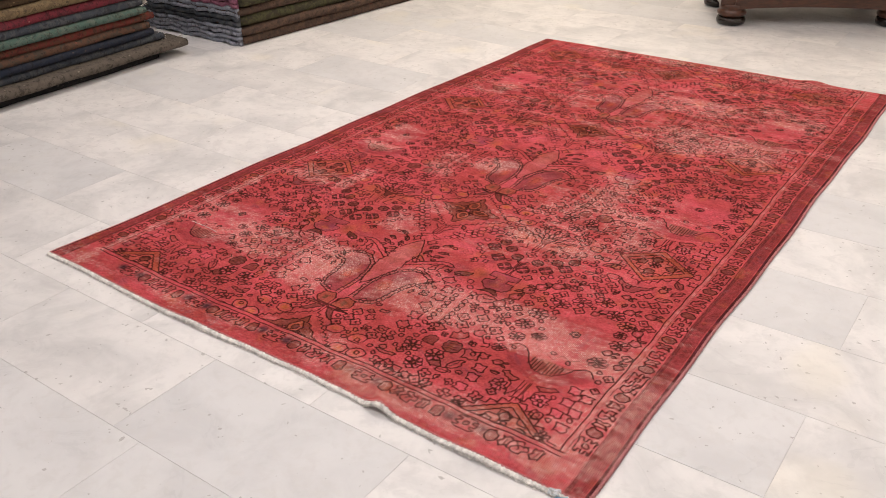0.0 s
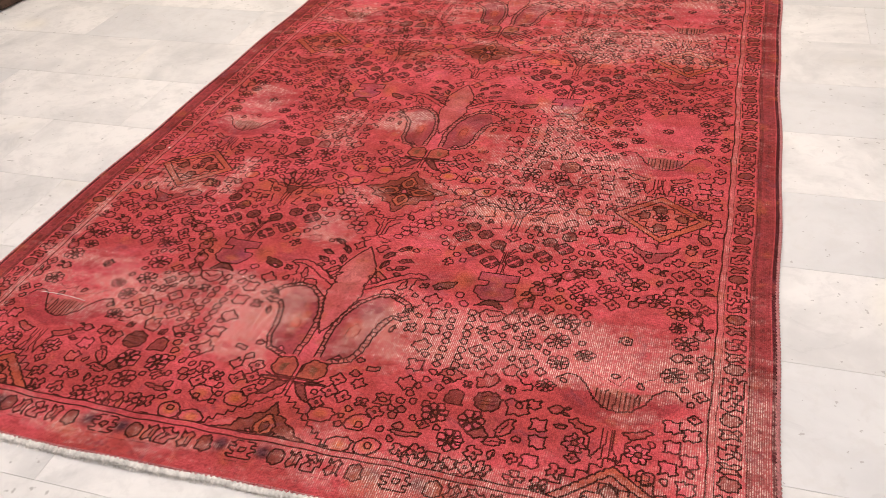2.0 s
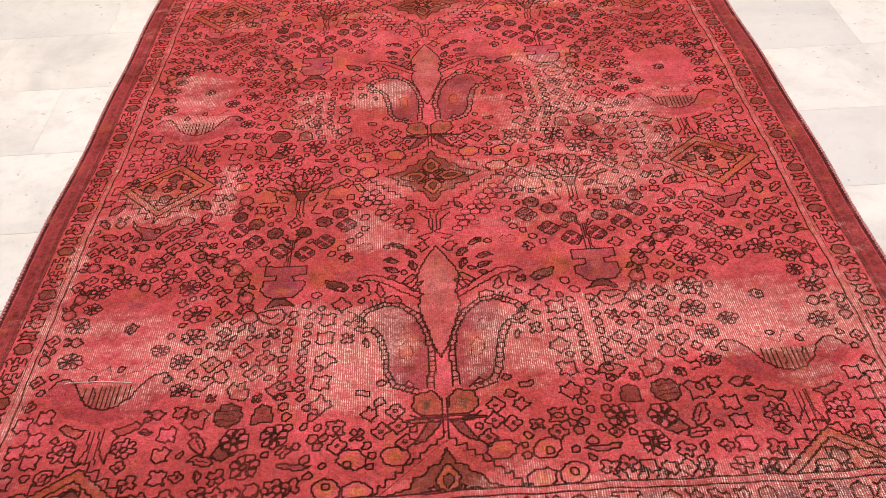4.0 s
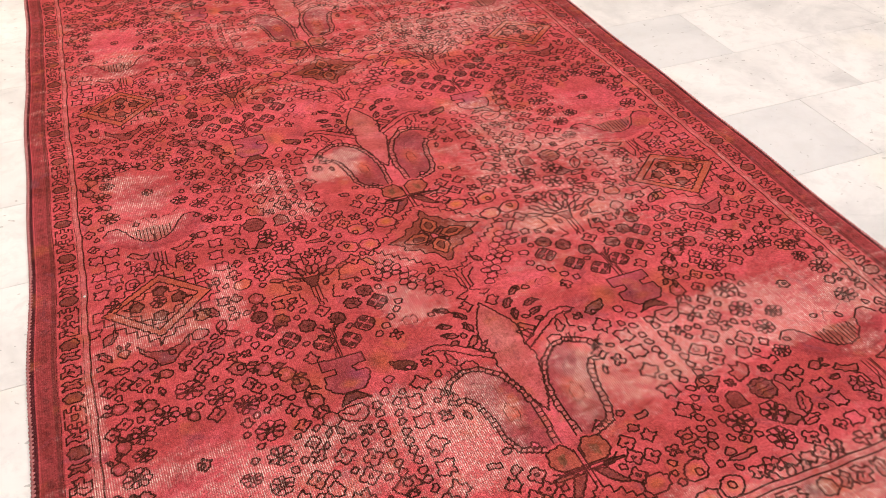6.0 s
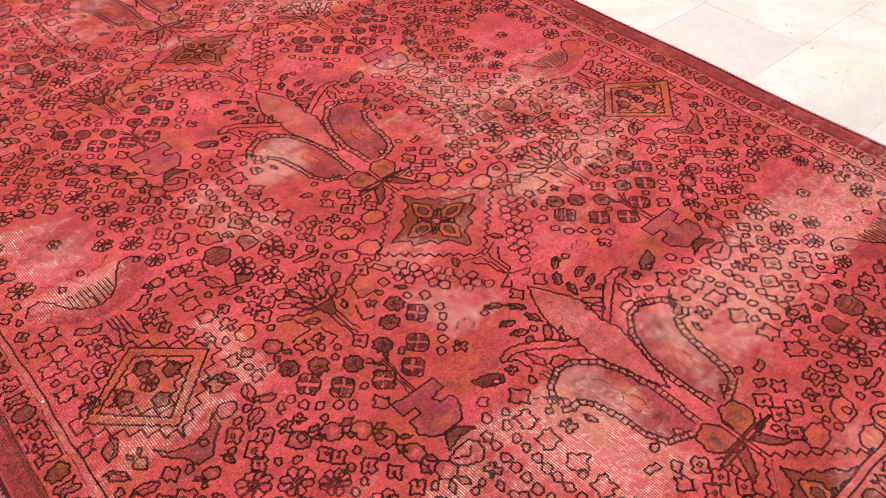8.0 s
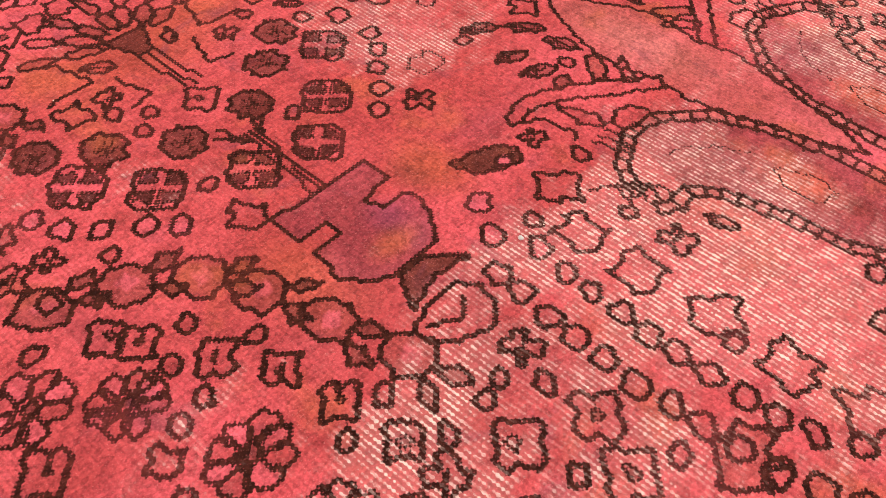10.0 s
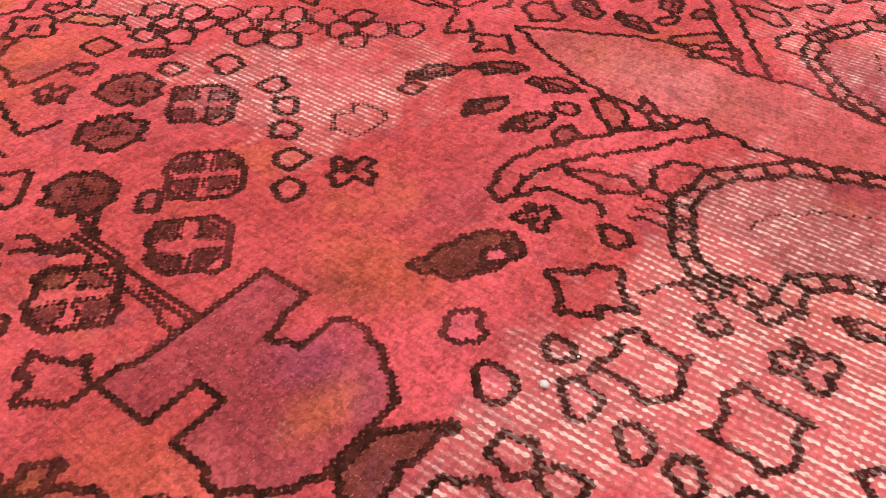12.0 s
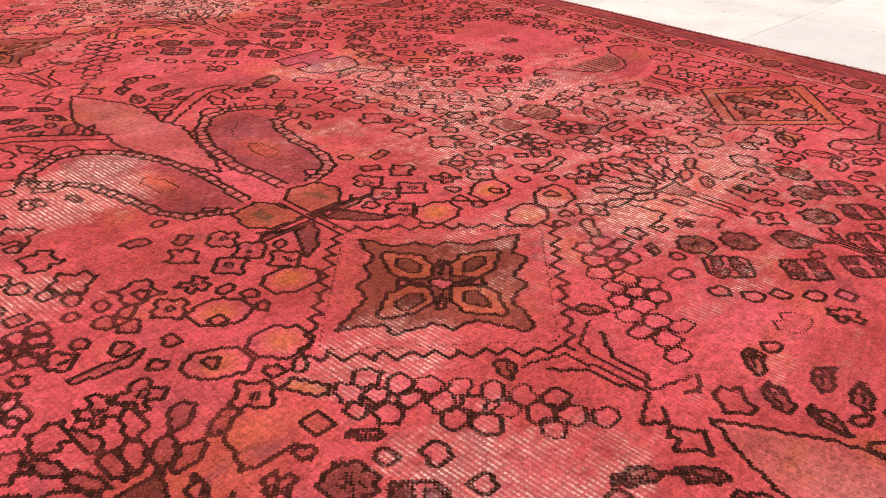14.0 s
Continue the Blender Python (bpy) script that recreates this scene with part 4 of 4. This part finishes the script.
# ---- the rug as it lies
def lie(u, v):
    """From the rug's plan to the floor: it narrows and leans a little to its far end."""
    w = np.where(u < 0, (0.962 - 0.040 * v) / HALF, 0.995 / HALF)
    f = np.clip((HALF - np.abs(u)) / HALF, 0, 1)
    x = u * w - 0.010 * f
    x = x + (0.003 * np.sin(v * 5.1) + 0.002 * np.sin(v * 12.7 + u)) * (1 - f)
    x = x + np.where(u < 0, 0.011 * np.exp(-((v + 0.60) / 0.28) ** 2), 0) * (np.abs(u) / HALF) ** 8
    y = v + 0.006 * np.sin(u * 6.0 + 0.6) * np.exp(-(v - V0) / 0.25) + 0.012 * u * np.clip(v / V1, 0, 1)
    return x, y


def rise(u, v):
    z = 0.0078 + 0.0007 * np.sin(u * 7 + v * 3) + 0.0006 * np.sin(v * 9 - u * 4)
    z = z + 0.020 * np.exp(-((u - 0.425) / 0.032) ** 2) * np.exp(-np.clip(v - V0, 0, 9) / 0.045)
    z = z + 0.005 * np.exp(-((u - 0.72) / 0.09) ** 2) * np.exp(-np.clip(v - V0, 0, 9) / 0.05)
    z = z + 0.004 * np.exp(-((u + 0.25) / 0.12) ** 2) * np.exp(-np.clip(v - V0, 0, 9) / 0.05)
    z = z + 0.012 * np.exp(-((u - 0.63) / 0.06) ** 2) * np.exp(-np.clip(V1 - v, 0, 9) / 0.05)
    return z


rug = tagged(new("area_rug"), "worn red overdyed Persian rug spread on marble floor", "rug")
gu, gv = np.meshgrid(US, VS)
px, py = lie(gu, gv)
pz = rise(gu, gv) - 0.0012 * np.clip(WEAR, 0, 1) - 0.0005 * (OUT < 2.0) + np.random.default_rng(3).normal(0, 0.00012, gu.shape)
top = np.stack([px, py, pz], -1).reshape(-1, 3)
ids = np.arange(NU * NV).reshape(NV, NU)
rim = np.r_[ids[0, :], ids[1:, -1], ids[-1, -2::-1], ids[-2:0:-1, 0]]
low = top[rim].copy()
low[:, 2] -= 0.0068
faces = np.stack([ids[:-1, :-1], ids[:-1, 1:], ids[1:, 1:], ids[1:, :-1]], -1).reshape(-1, 4)
base = NU * NV + np.arange(len(rim))
skirt = np.stack([np.roll(rim, -1), rim, base, np.roll(base, -1)], -1)
allf = np.vstack([faces, skirt])
allv = np.vstack([top, low])
me = bpy.data.meshes.new("wool_face")
me.vertices.add(len(allv))
me.vertices.foreach_set("co", allv.astype(np.float32).ravel())
me.loops.add(allf.size)
me.loops.foreach_set("vertex_index", allf.astype(np.int32).ravel())
me.polygons.add(len(allf))
me.polygons.foreach_set("loop_start", np.arange(0, allf.size, 4, dtype=np.int32))
me.update(calc_edges=True)
for name, kind, values in (("outline", "FLOAT", np.r_[OUT.ravel(), OUT.ravel()[rim]]), ("wear", "FLOAT", np.r_[WEAR.ravel(), WEAR.ravel()[rim]])):
    me.attributes.new(name, kind, "POINT").data.foreach_set("value", values.astype(np.float32))
flat = TINT.reshape(-1, 3)
rgba = np.ones((len(allv), 4), np.float32)
rgba[:, :3] = np.vstack([flat, flat[rim]])
me.attributes.new("tint", "FLOAT_COLOR", "POINT").data.foreach_set("color", rgba.ravel())
me.materials.append(PILE)
me.shade_smooth()
pile = new("wool_face", me)
pile.parent = rug


def cord(points, radius, ripple, every, material, name, label, flat=0.7):
    """A stitched edge: a cord along points, rippled by its stitches."""
    bm = bmesh.new()
    rings, sides = [], 7
    pts = [Vector(p) for p in points]
    for k, p in enumerate(pts):
        d = (pts[min(k + 1, len(pts) - 1)] - pts[max(k - 1, 0)]).normalized()
        across = d.cross(Vector((0, 0, 1))).normalized()
        r = radius * (1 + ripple * math.sin(2 * math.pi * k / every) + 0.12 * rng.uniform(-1, 1))
        rings.append([bm.verts.new(p + across * r * math.cos(2 * math.pi * s / sides) + Vector((0, 0, r * flat * math.sin(2 * math.pi * s / sides)))) for s in range(sides)])
    for a, b in zip(rings, rings[1:]):
        for s in range(sides):
            bm.faces.new((a[s], a[(s + 1) % sides], b[(s + 1) % sides], b[s]))
    bm.faces.new(rings[0])
    bm.faces.new(rings[-1][::-1])
    bmesh.ops.recalc_face_normals(bm, faces=bm.faces)
    return part(name, bm, material, rug, label, True)


def along(u0, v0, u1, v1, n, drop=0.003):
    got = []
    for k in range(n + 1):
        u, v = u0 + (u1 - u0) * k / n, v0 + (v1 - v0) * k / n
        x, y = lie(np.array(u), np.array(v))
        got.append((float(x), float(y), float(rise(np.array(u), np.array(v))) - drop))
    return got


for side in (-1, 1):
    cord(along(side * HALF, V0, side * HALF, V1, 900), 0.0052, 0.22, 3, PINK_CORD, "selvedge", "pale pink overcast edge cord")
cord([(x, y - 0.006 - 0.004 * noise.noise((x * 9, 0, 0)), z - 0.001) for x, y, z in along(-HALF, V0, HALF, V0, 700)], 0.0085, 0.22, 4, COTTON, "end_finish", "off-white cotton woven end", 0.6)
cord([(x, y + 0.002, z) for x, y, z in along(-HALF, V1, HALF, V1, 500)], 0.0045, 0.3, 3, TAN_CORD, "end_finish", "frayed tan end", 0.6)
# loose threads at both ends, and pile teeth that lap over the white end


def threads(count, v_end, out, longest, drop, material, label, seed):
    bm = bmesh.new()
    r = random.Random(seed)
    for k in range(count):
        u = -HALF + 2 * HALF * (k + r.uniform(0, 1)) / count
        x, y = (float(c) for c in lie(np.array(u), np.array(v_end)))
        z = float(rise(np.array(u), np.array(v_end))) - drop
        ln, sw, w = longest * r.uniform(0.25, 1.0), r.uniform(-0.4, 0.4) * longest, r.uniform(0.0008, 0.0018)
        zt = max(z - 0.45 * ln, 0.0012)
        a = [bm.verts.new(c) for c in ((x - w, y - out * 0.003, z), (x + w, y - out * 0.003, z), (x + sw + w * 0.5, y + out * ln, zt), (x + sw - w * 0.5, y + out * ln, zt))]
        lowv = [bm.verts.new((q.co.x, q.co.y, max(q.co.z - 0.0014, 0.0003))) for q in a]
        bm.faces.new(a)
        for s in range(4):
            bm.faces.new((a[s], lowv[s], lowv[(s + 1) % 4], a[(s + 1) % 4]))
    bmesh.ops.recalc_face_normals(bm, faces=bm.faces)
    tagged(part("fringe", bm, material, rug, label), kind="stuff")


threads(520, V1, 1, 0.018, 0.003, TAN_CORD, "short frayed tan fringe", 1)
threads(900, V0 - 0.010, -1, 0.010, 0.004, COTTON, "fluffy white cotton threads", 2)
threads(700, V0, -1, 0.009, -0.0012, PINK_CORD, "ragged red pile teeth", 3)

# crumpled plastic tag at the corner
def tag_piece(name, material, n, w, h, at, turn, parent, label):
    bm = bmesh.new()
    g = [[bm.verts.new((w * (i / n - 0.5), h * (j / n - 0.5), 0.006 + 0.005 * noise.noise((i * 0.9, j * 0.9, w * 50)))) for i in range(n + 1)] for j in range(n + 1)]
    for j in range(n):
        for i in range(n):
            bm.faces.new((g[j][i], g[j][i + 1], g[j + 1][i + 1], g[j + 1][i]))
    bmesh.ops.solidify(bm, geom=bm.faces[:], thickness=0.0008)
    bmesh.ops.transform(bm, matrix=pose(*at, 12, 4, turn), verts=bm.verts)
    return part(name, bm, material, parent, label)


tag_piece("plastic_tag", FILM_WHITE, 6, 0.030, 0.018, (0.925, -1.030, 0.004), 25, rug, "crumpled white plastic tag")
tag_piece("plastic_tag", FILM_BLUE, 5, 0.030, 0.012, (0.948, -1.040, 0.003), 35, rug, "small blue plastic tag")


LINT_A, LINT_B = (-0.288, -0.433), (-0.838, 0.118)
THREAD = ((-0.776, -0.599), (-0.640, -0.608))


# a pulled white warp end lying on the worn corner, and bits of lint
def lint(name, at, size, label):
    bm = bmesh.new()
    bmesh.ops.create_icosphere(bm, subdivisions=2, radius=size)
    for v in bm.verts:
        v.co *= 1 + 0.35 * noise.noise(v.co * 900)
        v.co.z *= 0.6
    ob = part(name, bm, COTTON, None, "", True)
    ob.location = at
    return tagged(ob, label, "lint", "lint on the rug")


lint("lint", (LINT_A[0], LINT_A[1], 0.0085), 0.0021, "tiny white lint ball lying on the rug")
lint("lint", (LINT_B[0], LINT_B[1], 0.0085), 0.0030, "tiny white lint ball lying on the rug")
bm = bmesh.new()
prev = None
for k in range(41):
    f = k / 40
    p = Vector((THREAD[0][0] + (THREAD[1][0] - THREAD[0][0]) * f, THREAD[0][1] + (THREAD[1][1] - THREAD[0][1]) * f + 0.004 * math.sin(f * 3), 0.0088 + 0.0006 * math.sin(f * 31)))
    ring = [bm.verts.new(p + Vector((0, 0.0010 * math.cos(a), 0.0010 * math.sin(a)))) for a in (0, 1.57, 3.14, 4.71)]
    if prev:
        for a in range(4):
            bm.faces.new((prev[a], prev[(a + 1) % 4], ring[(a + 1) % 4], ring[a]))
    prev = ring
part("loose_thread", bm, COTTON, rug, "pulled white cotton thread", True)


# ---------------------------------------------------------------- stacks of folded rugs
def folded_rug(face, y_from, y_to, z, h, deep, material, label, group, sheets, waves=0.006, lean=0.0, seed=0):
    """A rug folded over and over: a bulging fold along the front, open sheets at its ends."""
    thing = tagged(new("folded_rug"), label, "folded rug", group)
    thing.location = (0, 0, 0)
    r = random.Random(seed)
    hs = h / sheets
    ny = 46
    for s in range(sheets):
        bm = bmesh.new()
        rows = []
        inset = r.uniform(0.0, 0.02) if sheets > 1 else 0.0
        e0, e1 = y_from + r.uniform(-0.02, 0.02), y_to + r.uniform(-0.02, 0.02)
        for k in range(ny + 1):
            y = e0 + (e1 - e0) * k / ny
            f = face + lean * (y - y_from) - inset + 0.010 * noise.noise((y * 3, seed, s)) + 0.004 * noise.noise((y * 14, seed, s + 5))
            zc = z + hs * (s + 0.5) + waves * noise.noise((y * 4, seed * 0.7, 3)) * 0.6
            edge = 1 - 0.25 * math.exp(-min(k, ny - k) / 1.5)
            prof = []
            for a in range(9):
                t = math.pi * (a / 8 - 0.5)
                bulge = hs * 0.5 * edge
                prof.append((f - bulge * 0.9 + bulge * 0.9 * math.cos(t), y, zc + bulge * 0.99 * math.sin(t) + 0.002 * noise.noise((y * 20, a, seed))))
            back = [(f - deep * q, y, zc + sgn * hs * 0.48 * edge + (waves * noise.noise((q * 7 + s * 0.4, seed, y * 0.5)) if 0 < q < 1 else 0))
                    for sgn, qs in ((1, (0.12, 0.25, 0.38, 0.5, 0.62, 0.75, 0.88, 1.0)), (-1, (1.0, 0.88, 0.75, 0.62, 0.5, 0.38, 0.25, 0.12))) for q in qs]
            rows.append([bm.verts.new(c) for c in prof + back])
        m = len(rows[0])
        for a, b in zip(rows, rows[1:]):
            for k in range(m):
                bm.faces.new((a[k], a[(k + 1) % m], b[(k + 1) % m], b[k]))
        bm.faces.new(rows[0][::-1])
        bm.faces.new(rows[-1])
        bmesh.ops.recalc_face_normals(bm, faces=bm.faces)
        part("fold", bm, material, thing, smooth=True)
    return thing


def fringe_of(thing, x, y, z, h, material, seed, out=1):
    """Loose pale threads where a folded end shows."""
    bm = bmesh.new()
    r = random.Random(seed)
    for k in range(46):
        zz = z + h * r.uniform(0.1, 0.9)
        xx = x - r.uniform(0.0, 0.10)
        ln, dr = r.uniform(0.01, 0.035), r.uniform(-0.02, 0.01)
        w = 0.0025
        a = [(xx, y, zz), (xx + w, y, zz + w), (xx + w + r.uniform(-0.01, 0.01), y + out * ln, zz + dr + w), (xx + r.uniform(-0.01, 0.01), y + out * ln, zz + dr)]
        v = [bm.verts.new(c) for c in a] + [bm.verts.new((c[0], c[1], c[2] - 0.003)) for c in a]
        bm.faces.new(v[:4])
        bm.faces.new(v[7:3:-1])
        for s in range(4):
            bm.faces.new((v[s], v[s + 4], v[(s + 1) % 4 + 4], v[(s + 1) % 4]))
    part("fringe", bm, material, thing, "frayed pale fringe")


CHARCOAL = wool("charcoal_wool", (0.035, 0.035, 0.036), (0.07, 0.06, 0.055), (0.10, 0.09, 0.08))
TAUPE = wool("taupe_wool", (0.20, 0.165, 0.135), (0.13, 0.11, 0.095), (0.24, 0.21, 0.17))
SLATE = wool("slate_wool", (0.085, 0.095, 0.115), (0.16, 0.16, 0.16), (0.05, 0.05, 0.06), 0.7)
NAVY = wool("navy_wool", (0.035, 0.042, 0.065), (0.07, 0.07, 0.08), (0.10, 0.08, 0.07))
BRICK = wool("brick_wool", (0.17, 0.075, 0.05), (0.26, 0.05, 0.045), (0.07, 0.06, 0.06), 0.8)
RUSTY = wool("rust_wool", (0.18, 0.095, 0.065), (0.10, 0.085, 0.07), (0.26, 0.08, 0.06), 0.9)
TEAL = wool("teal_wool", (0.12, 0.19, 0.16), (0.19, 0.22, 0.18), (0.07, 0.09, 0.085), 0.9)
CRIMSON = wool("crimson_wool", (0.30, 0.055, 0.075), (0.16, 0.05, 0.06), (0.36, 0.17, 0.15), 0.9)
BEIGE = wool("beige_wool", (0.30, 0.215, 0.12), (0.17, 0.12, 0.075), (0.10, 0.06, 0.05), 0.7)
BROWN = wool("brown_wool", (0.13, 0.085, 0.05), (0.075, 0.05, 0.035), (0.20, 0.13, 0.07))
PLUM = wool("plum_wool", (0.11, 0.035, 0.065), (0.06, 0.03, 0.05), (0.17, 0.08, 0.08))
OCHRE = wool("ochre_wool", (0.20, 0.15, 0.04), (0.12, 0.08, 0.03), (0.10, 0.03, 0.03), 0.7)
OLIVE = wool("olive_wool", (0.13, 0.12, 0.06), (0.06, 0.05, 0.04), (0.20, 0.17, 0.10), 0.8)
UMBER = wool("umber_wool", (0.13, 0.085, 0.065), (0.20, 0.12, 0.085), (0.05, 0.04, 0.035), 0.8)
SILVER = wool("silver_blue_wool", (0.46, 0.48, 0.55), (0.30, 0.32, 0.40), (0.58, 0.55, 0.58), 0.6)
ROSE = wool("rose_wool", (0.42, 0.17, 0.24), (0.30, 0.10, 0.18), (0.22, 0.22, 0.32))
PALE_FRINGE = plain("pale_fringe", (0.50, 0.47, 0.44), 0.95, 0.2, 40)

STACK_A = [(CHARCOAL, "charcoal", 0.62), (TAUPE, "taupe", 0.78), (SLATE, "slate-blue patterned", 0.68), (NAVY, "dark navy", 0.62), (RUSTY, "rust patterned", 0.62), (BRICK, "brick-red patterned", 0.64),
           (TEAL, "teal green", 0.58), (SLATE, "grey-blue patterned", 0.60), (CRIMSON, "crimson and pink", 0.62), (BEIGE, "beige patterned", 0.52), (BROWN, "brown", 0.66),
           (SLATE, "blue-grey", 0.50), (PLUM, "plum purple", 0.44), (OCHRE, "ochre and maroon", 0.46), (UMBER, "dark brown", 0.46), (RUSTY, "rust", 0.48)]
z = 0.0
for k, (mat, word, end) in enumerate(STACK_A):
    h = (0.046, 0.050, 0.044, 0.040, 0.042, 0.044, 0.040, 0.046)[k % 8]
    t = folded_rug(-2.46 + (0.05 if k == 1 else 0.0) + 0.012 * math.sin(k * 2.3), -1.6, end, z, h, 0.75, mat, f"{word} wool rug folded in a tall stack", "first stack of folded rugs", 1, 0.010, -0.01, k)
    if k in (1, 2, 7, 10):
        fringe_of(t, -2.50, end, z, h, PALE_FRINGE, k)
    z += h * 0.985
STACK_B = [(UMBER, SILVER, "dark umber"), (UMBER, SILVER, "dark brown"), (OLIVE, SLATE, "olive brown"), (UMBER, SILVER, "brown and grey"), (OLIVE, ROSE, "olive and taupe"), (BROWN, ROSE, "brown and rose"),
           (OLIVE, SLATE, "olive"), (UMBER, SILVER, "umber"), (BROWN, SLATE, "brown"), (UMBER, SLATE, "dark umber")]
z = 0.0
for k, (mat, back, word) in enumerate(STACK_B):
    h = (0.056, 0.052, 0.058, 0.054)[k % 4]
    t = folded_rug(-2.27 + 0.010 * math.sin(k * 1.7), 1.075, 3.2, z, h, 0.9, mat, f"{word} patterned wool rug folded in a stack", "second stack of folded rugs", 1, 0.012, 0.105, 40 + k)
    # the pale backs that show at the open end
    bm = bmesh.new()
    for s in range(2):
        zz = z + h * (s + 0.5) / 2
        prev = None
        for q in range(31):
            x = -2.285 - 0.85 * q / 30
            wv = 0.016 * noise.noise((q * 0.35, 2.1 + k * 0.35, 0.3)) + 0.009 * noise.noise((q * 0.8, k * 2.0, s))
            y = 1.058 + 0.022 * noise.noise((q * 0.6, s * 2.0, k))
            ring = [bm.verts.new((x, y + c * 0.012, zz + wv + d * h * 0.24)) for c, d in ((-1, 0), (-0.7, 0.8), (1.2, 1), (1.2, -1), (-0.7, -0.8))]
            if prev:
                for a in range(5):
                    bm.faces.new((prev[a], prev[(a + 1) % 5], ring[(a + 1) % 5], ring[a]))
            else:
                bm.faces.new(ring[::-1])
            prev = ring
        bm.faces.new(prev)
    bmesh.ops.recalc_face_normals(bm, faces=bm.faces)
    part("folded_edge", bm, back, t, "pale wavy folded edges", True)
    z += h * 0.985

# ---------------------------------------------------------------- chest on bun feet
chest = tagged(new("chest_of_drawers"), "dark walnut chest on turned bun feet", "chest")
F1, F2 = Vector((-0.115, 3.06, 0)), Vector((0.70, 3.53, 0))
span = (F2 - F1).length
chest.matrix_basis = pose(F1.x, F1.y, 0, 0, 0, math.degrees(math.atan2(F2.y - F1.y, F2.x - F1.x)))
DEEP = 0.46
foot = [(0.060, 0.0), (0.082, 0.010), (0.088, 0.028), (0.082, 0.046), (0.070, 0.052), (0.074, 0.056), (0.086, 0.064), (0.088, 0.078), (0.078, 0.090), (0.074, 0.096), (0.080, 0.104), (0.080, 0.130)]
low_part = [p for p in foot if p[1] <= 0.0521]
high_part = [(0.070, 0.0518)] + [p for p in foot if p[1] > 0.0521]
for fx in (0.0, span):
    for fy in (0.0, DEEP):
        a = part("foot", lathe(low_part), DARK_WOOD, chest, "black-brown turned bun foot", True)
        a.location = (fx, fy, 0)
        c = part("collar", lathe(high_part), WALNUT, a, "reddish walnut turned collar", True)
bm = bmesh.new()
n = 24
rail = []
for k in range(n + 1):
    t = k / n
    arch = 0.098 + 0.022 * math.sin(math.pi * t) ** 0.6
    rail.append((bm.verts.new((span * t, -0.075, arch)), bm.verts.new((span * t, -0.075, 0.225)), bm.verts.new((span * t, -0.045, arch)), bm.verts.new((span * t, -0.045, 0.225))))
for a, b in zip(rail, rail[1:]):
    bm.faces.new((a[0], b[0], b[1], a[1]))
    bm.faces.new((a[2], a[3], b[3], b[2]))
    bm.faces.new((a[0], a[2], b[2], b[0]))
    bm.faces.new((a[1], b[1], b[3], a[3]))
bm.faces.new(rail[0])
bm.faces.new(rail[-1])
bmesh.ops.recalc_face_normals(bm, faces=bm.faces)
part("apron", bm, WALNUT, chest, "arched walnut apron rail")
part("body", box(-0.085, -0.06, 0.125, span + 0.085, DEEP + 0.06, 0.95, 0.006), WALNUT, chest)
part("top", box(-0.115, -0.10, 0.952, span + 0.115, DEEP + 0.07, 0.985, 0.008), WALNUT, chest)
for k in range(3):
    d = part("drawer", box(-0.04, -0.082, 0.245 + 0.235 * k, span + 0.04, -0.062, 0.465 + 0.235 * k, 0.005), WALNUT, chest)
    for kx in (0.2, 0.8):
        kn = part("knob", lathe([(0.010, 0.0), (0.008, 0.015), (0.018, 0.024), (0.016, 0.036), (0.006, 0.040)], 14), BRASS, d, "aged brass knob", True)
        kn.matrix_basis = pose(span * kx, -0.082, 0.355 + 0.235 * k, 90, 0, 0)

# ---------------------------------------------------------------- floor of marble slabs
floor = tagged(part("floor", box(x0, y0, -0.12, x1, y1, -0.0014), GROUT), "polished white and grey marble slab floor", "floor", kind="structure")
ROW, LONG, JOINT = 0.335, 0.668, 0.0010
bm = box(-LONG / 2 + JOINT / 2, -ROW / 2 + JOINT / 2, -0.02, LONG / 2 - JOINT / 2, ROW / 2 - JOINT / 2, 0.0)
topmost = [e for e in bm.edges if all(v.co.z > -0.001 for v in e.verts)]
bmesh.ops.bevel(bm, geom=topmost, offset=0.0005, segments=1, affect="EDGES")
slab_mesh = bpy.data.meshes.new("slab")
bm.to_mesh(slab_mesh)
bm.free()
grey_mesh = slab_mesh.copy()
slab_mesh.materials.append(WHITE_MARBLE)
grey_mesh.materials.append(GREY_MARBLE)
# where a joint crosses each course
COURSE = {-4: -0.085, -3: 0.261, -2: 1.308, -1: -1.745, 0: 1.305, 1: 0.90, 2: 1.316, 3: -1.72, 4: 1.295}
GREY = {(0, 1.0), (3, -1.4), (4, 1.6), (-2, -1.75), (-2, 1.0), (-4, 0.25), (-5, 0.1), (-5, -0.6), (1, -2.1), (2, 1.0)}
dice = random.Random(5)
for k in range(-13, 15):
    cy = -0.105 + ROW * (k + 0.5)
    if cy + ROW / 2 < y0 or cy - ROW / 2 > y1:
        continue
    start = COURSE.get(k, dice.uniform(0, LONG))
    i = math.floor((x0 - start) / LONG)
    while start + i * LONG < x1:
        cx = start + (i + 0.5) * LONG
        dark = any(k == a and abs(cx - b) < LONG / 2 for a, b in GREY) or (k not in COURSE and dice.random() < 0.12)
        i += 1
        # slabs are cut where they meet a wall
        left, right, near, far = max(cx - LONG / 2, x0), min(cx + LONG / 2, x1), max(cy - ROW / 2, y0), min(cy + ROW / 2, y1)
        if right - left < 0.02 or far - near < 0.02:
            continue
        s = new("slab", grey_mesh if dark else slab_mesh)
        s.parent, s.location = floor, ((left + right) / 2, (near + far) / 2, dice.uniform(-0.0002, 0.0))
        s.scale = ((right - left) / LONG, (far - near) / ROW, 1)
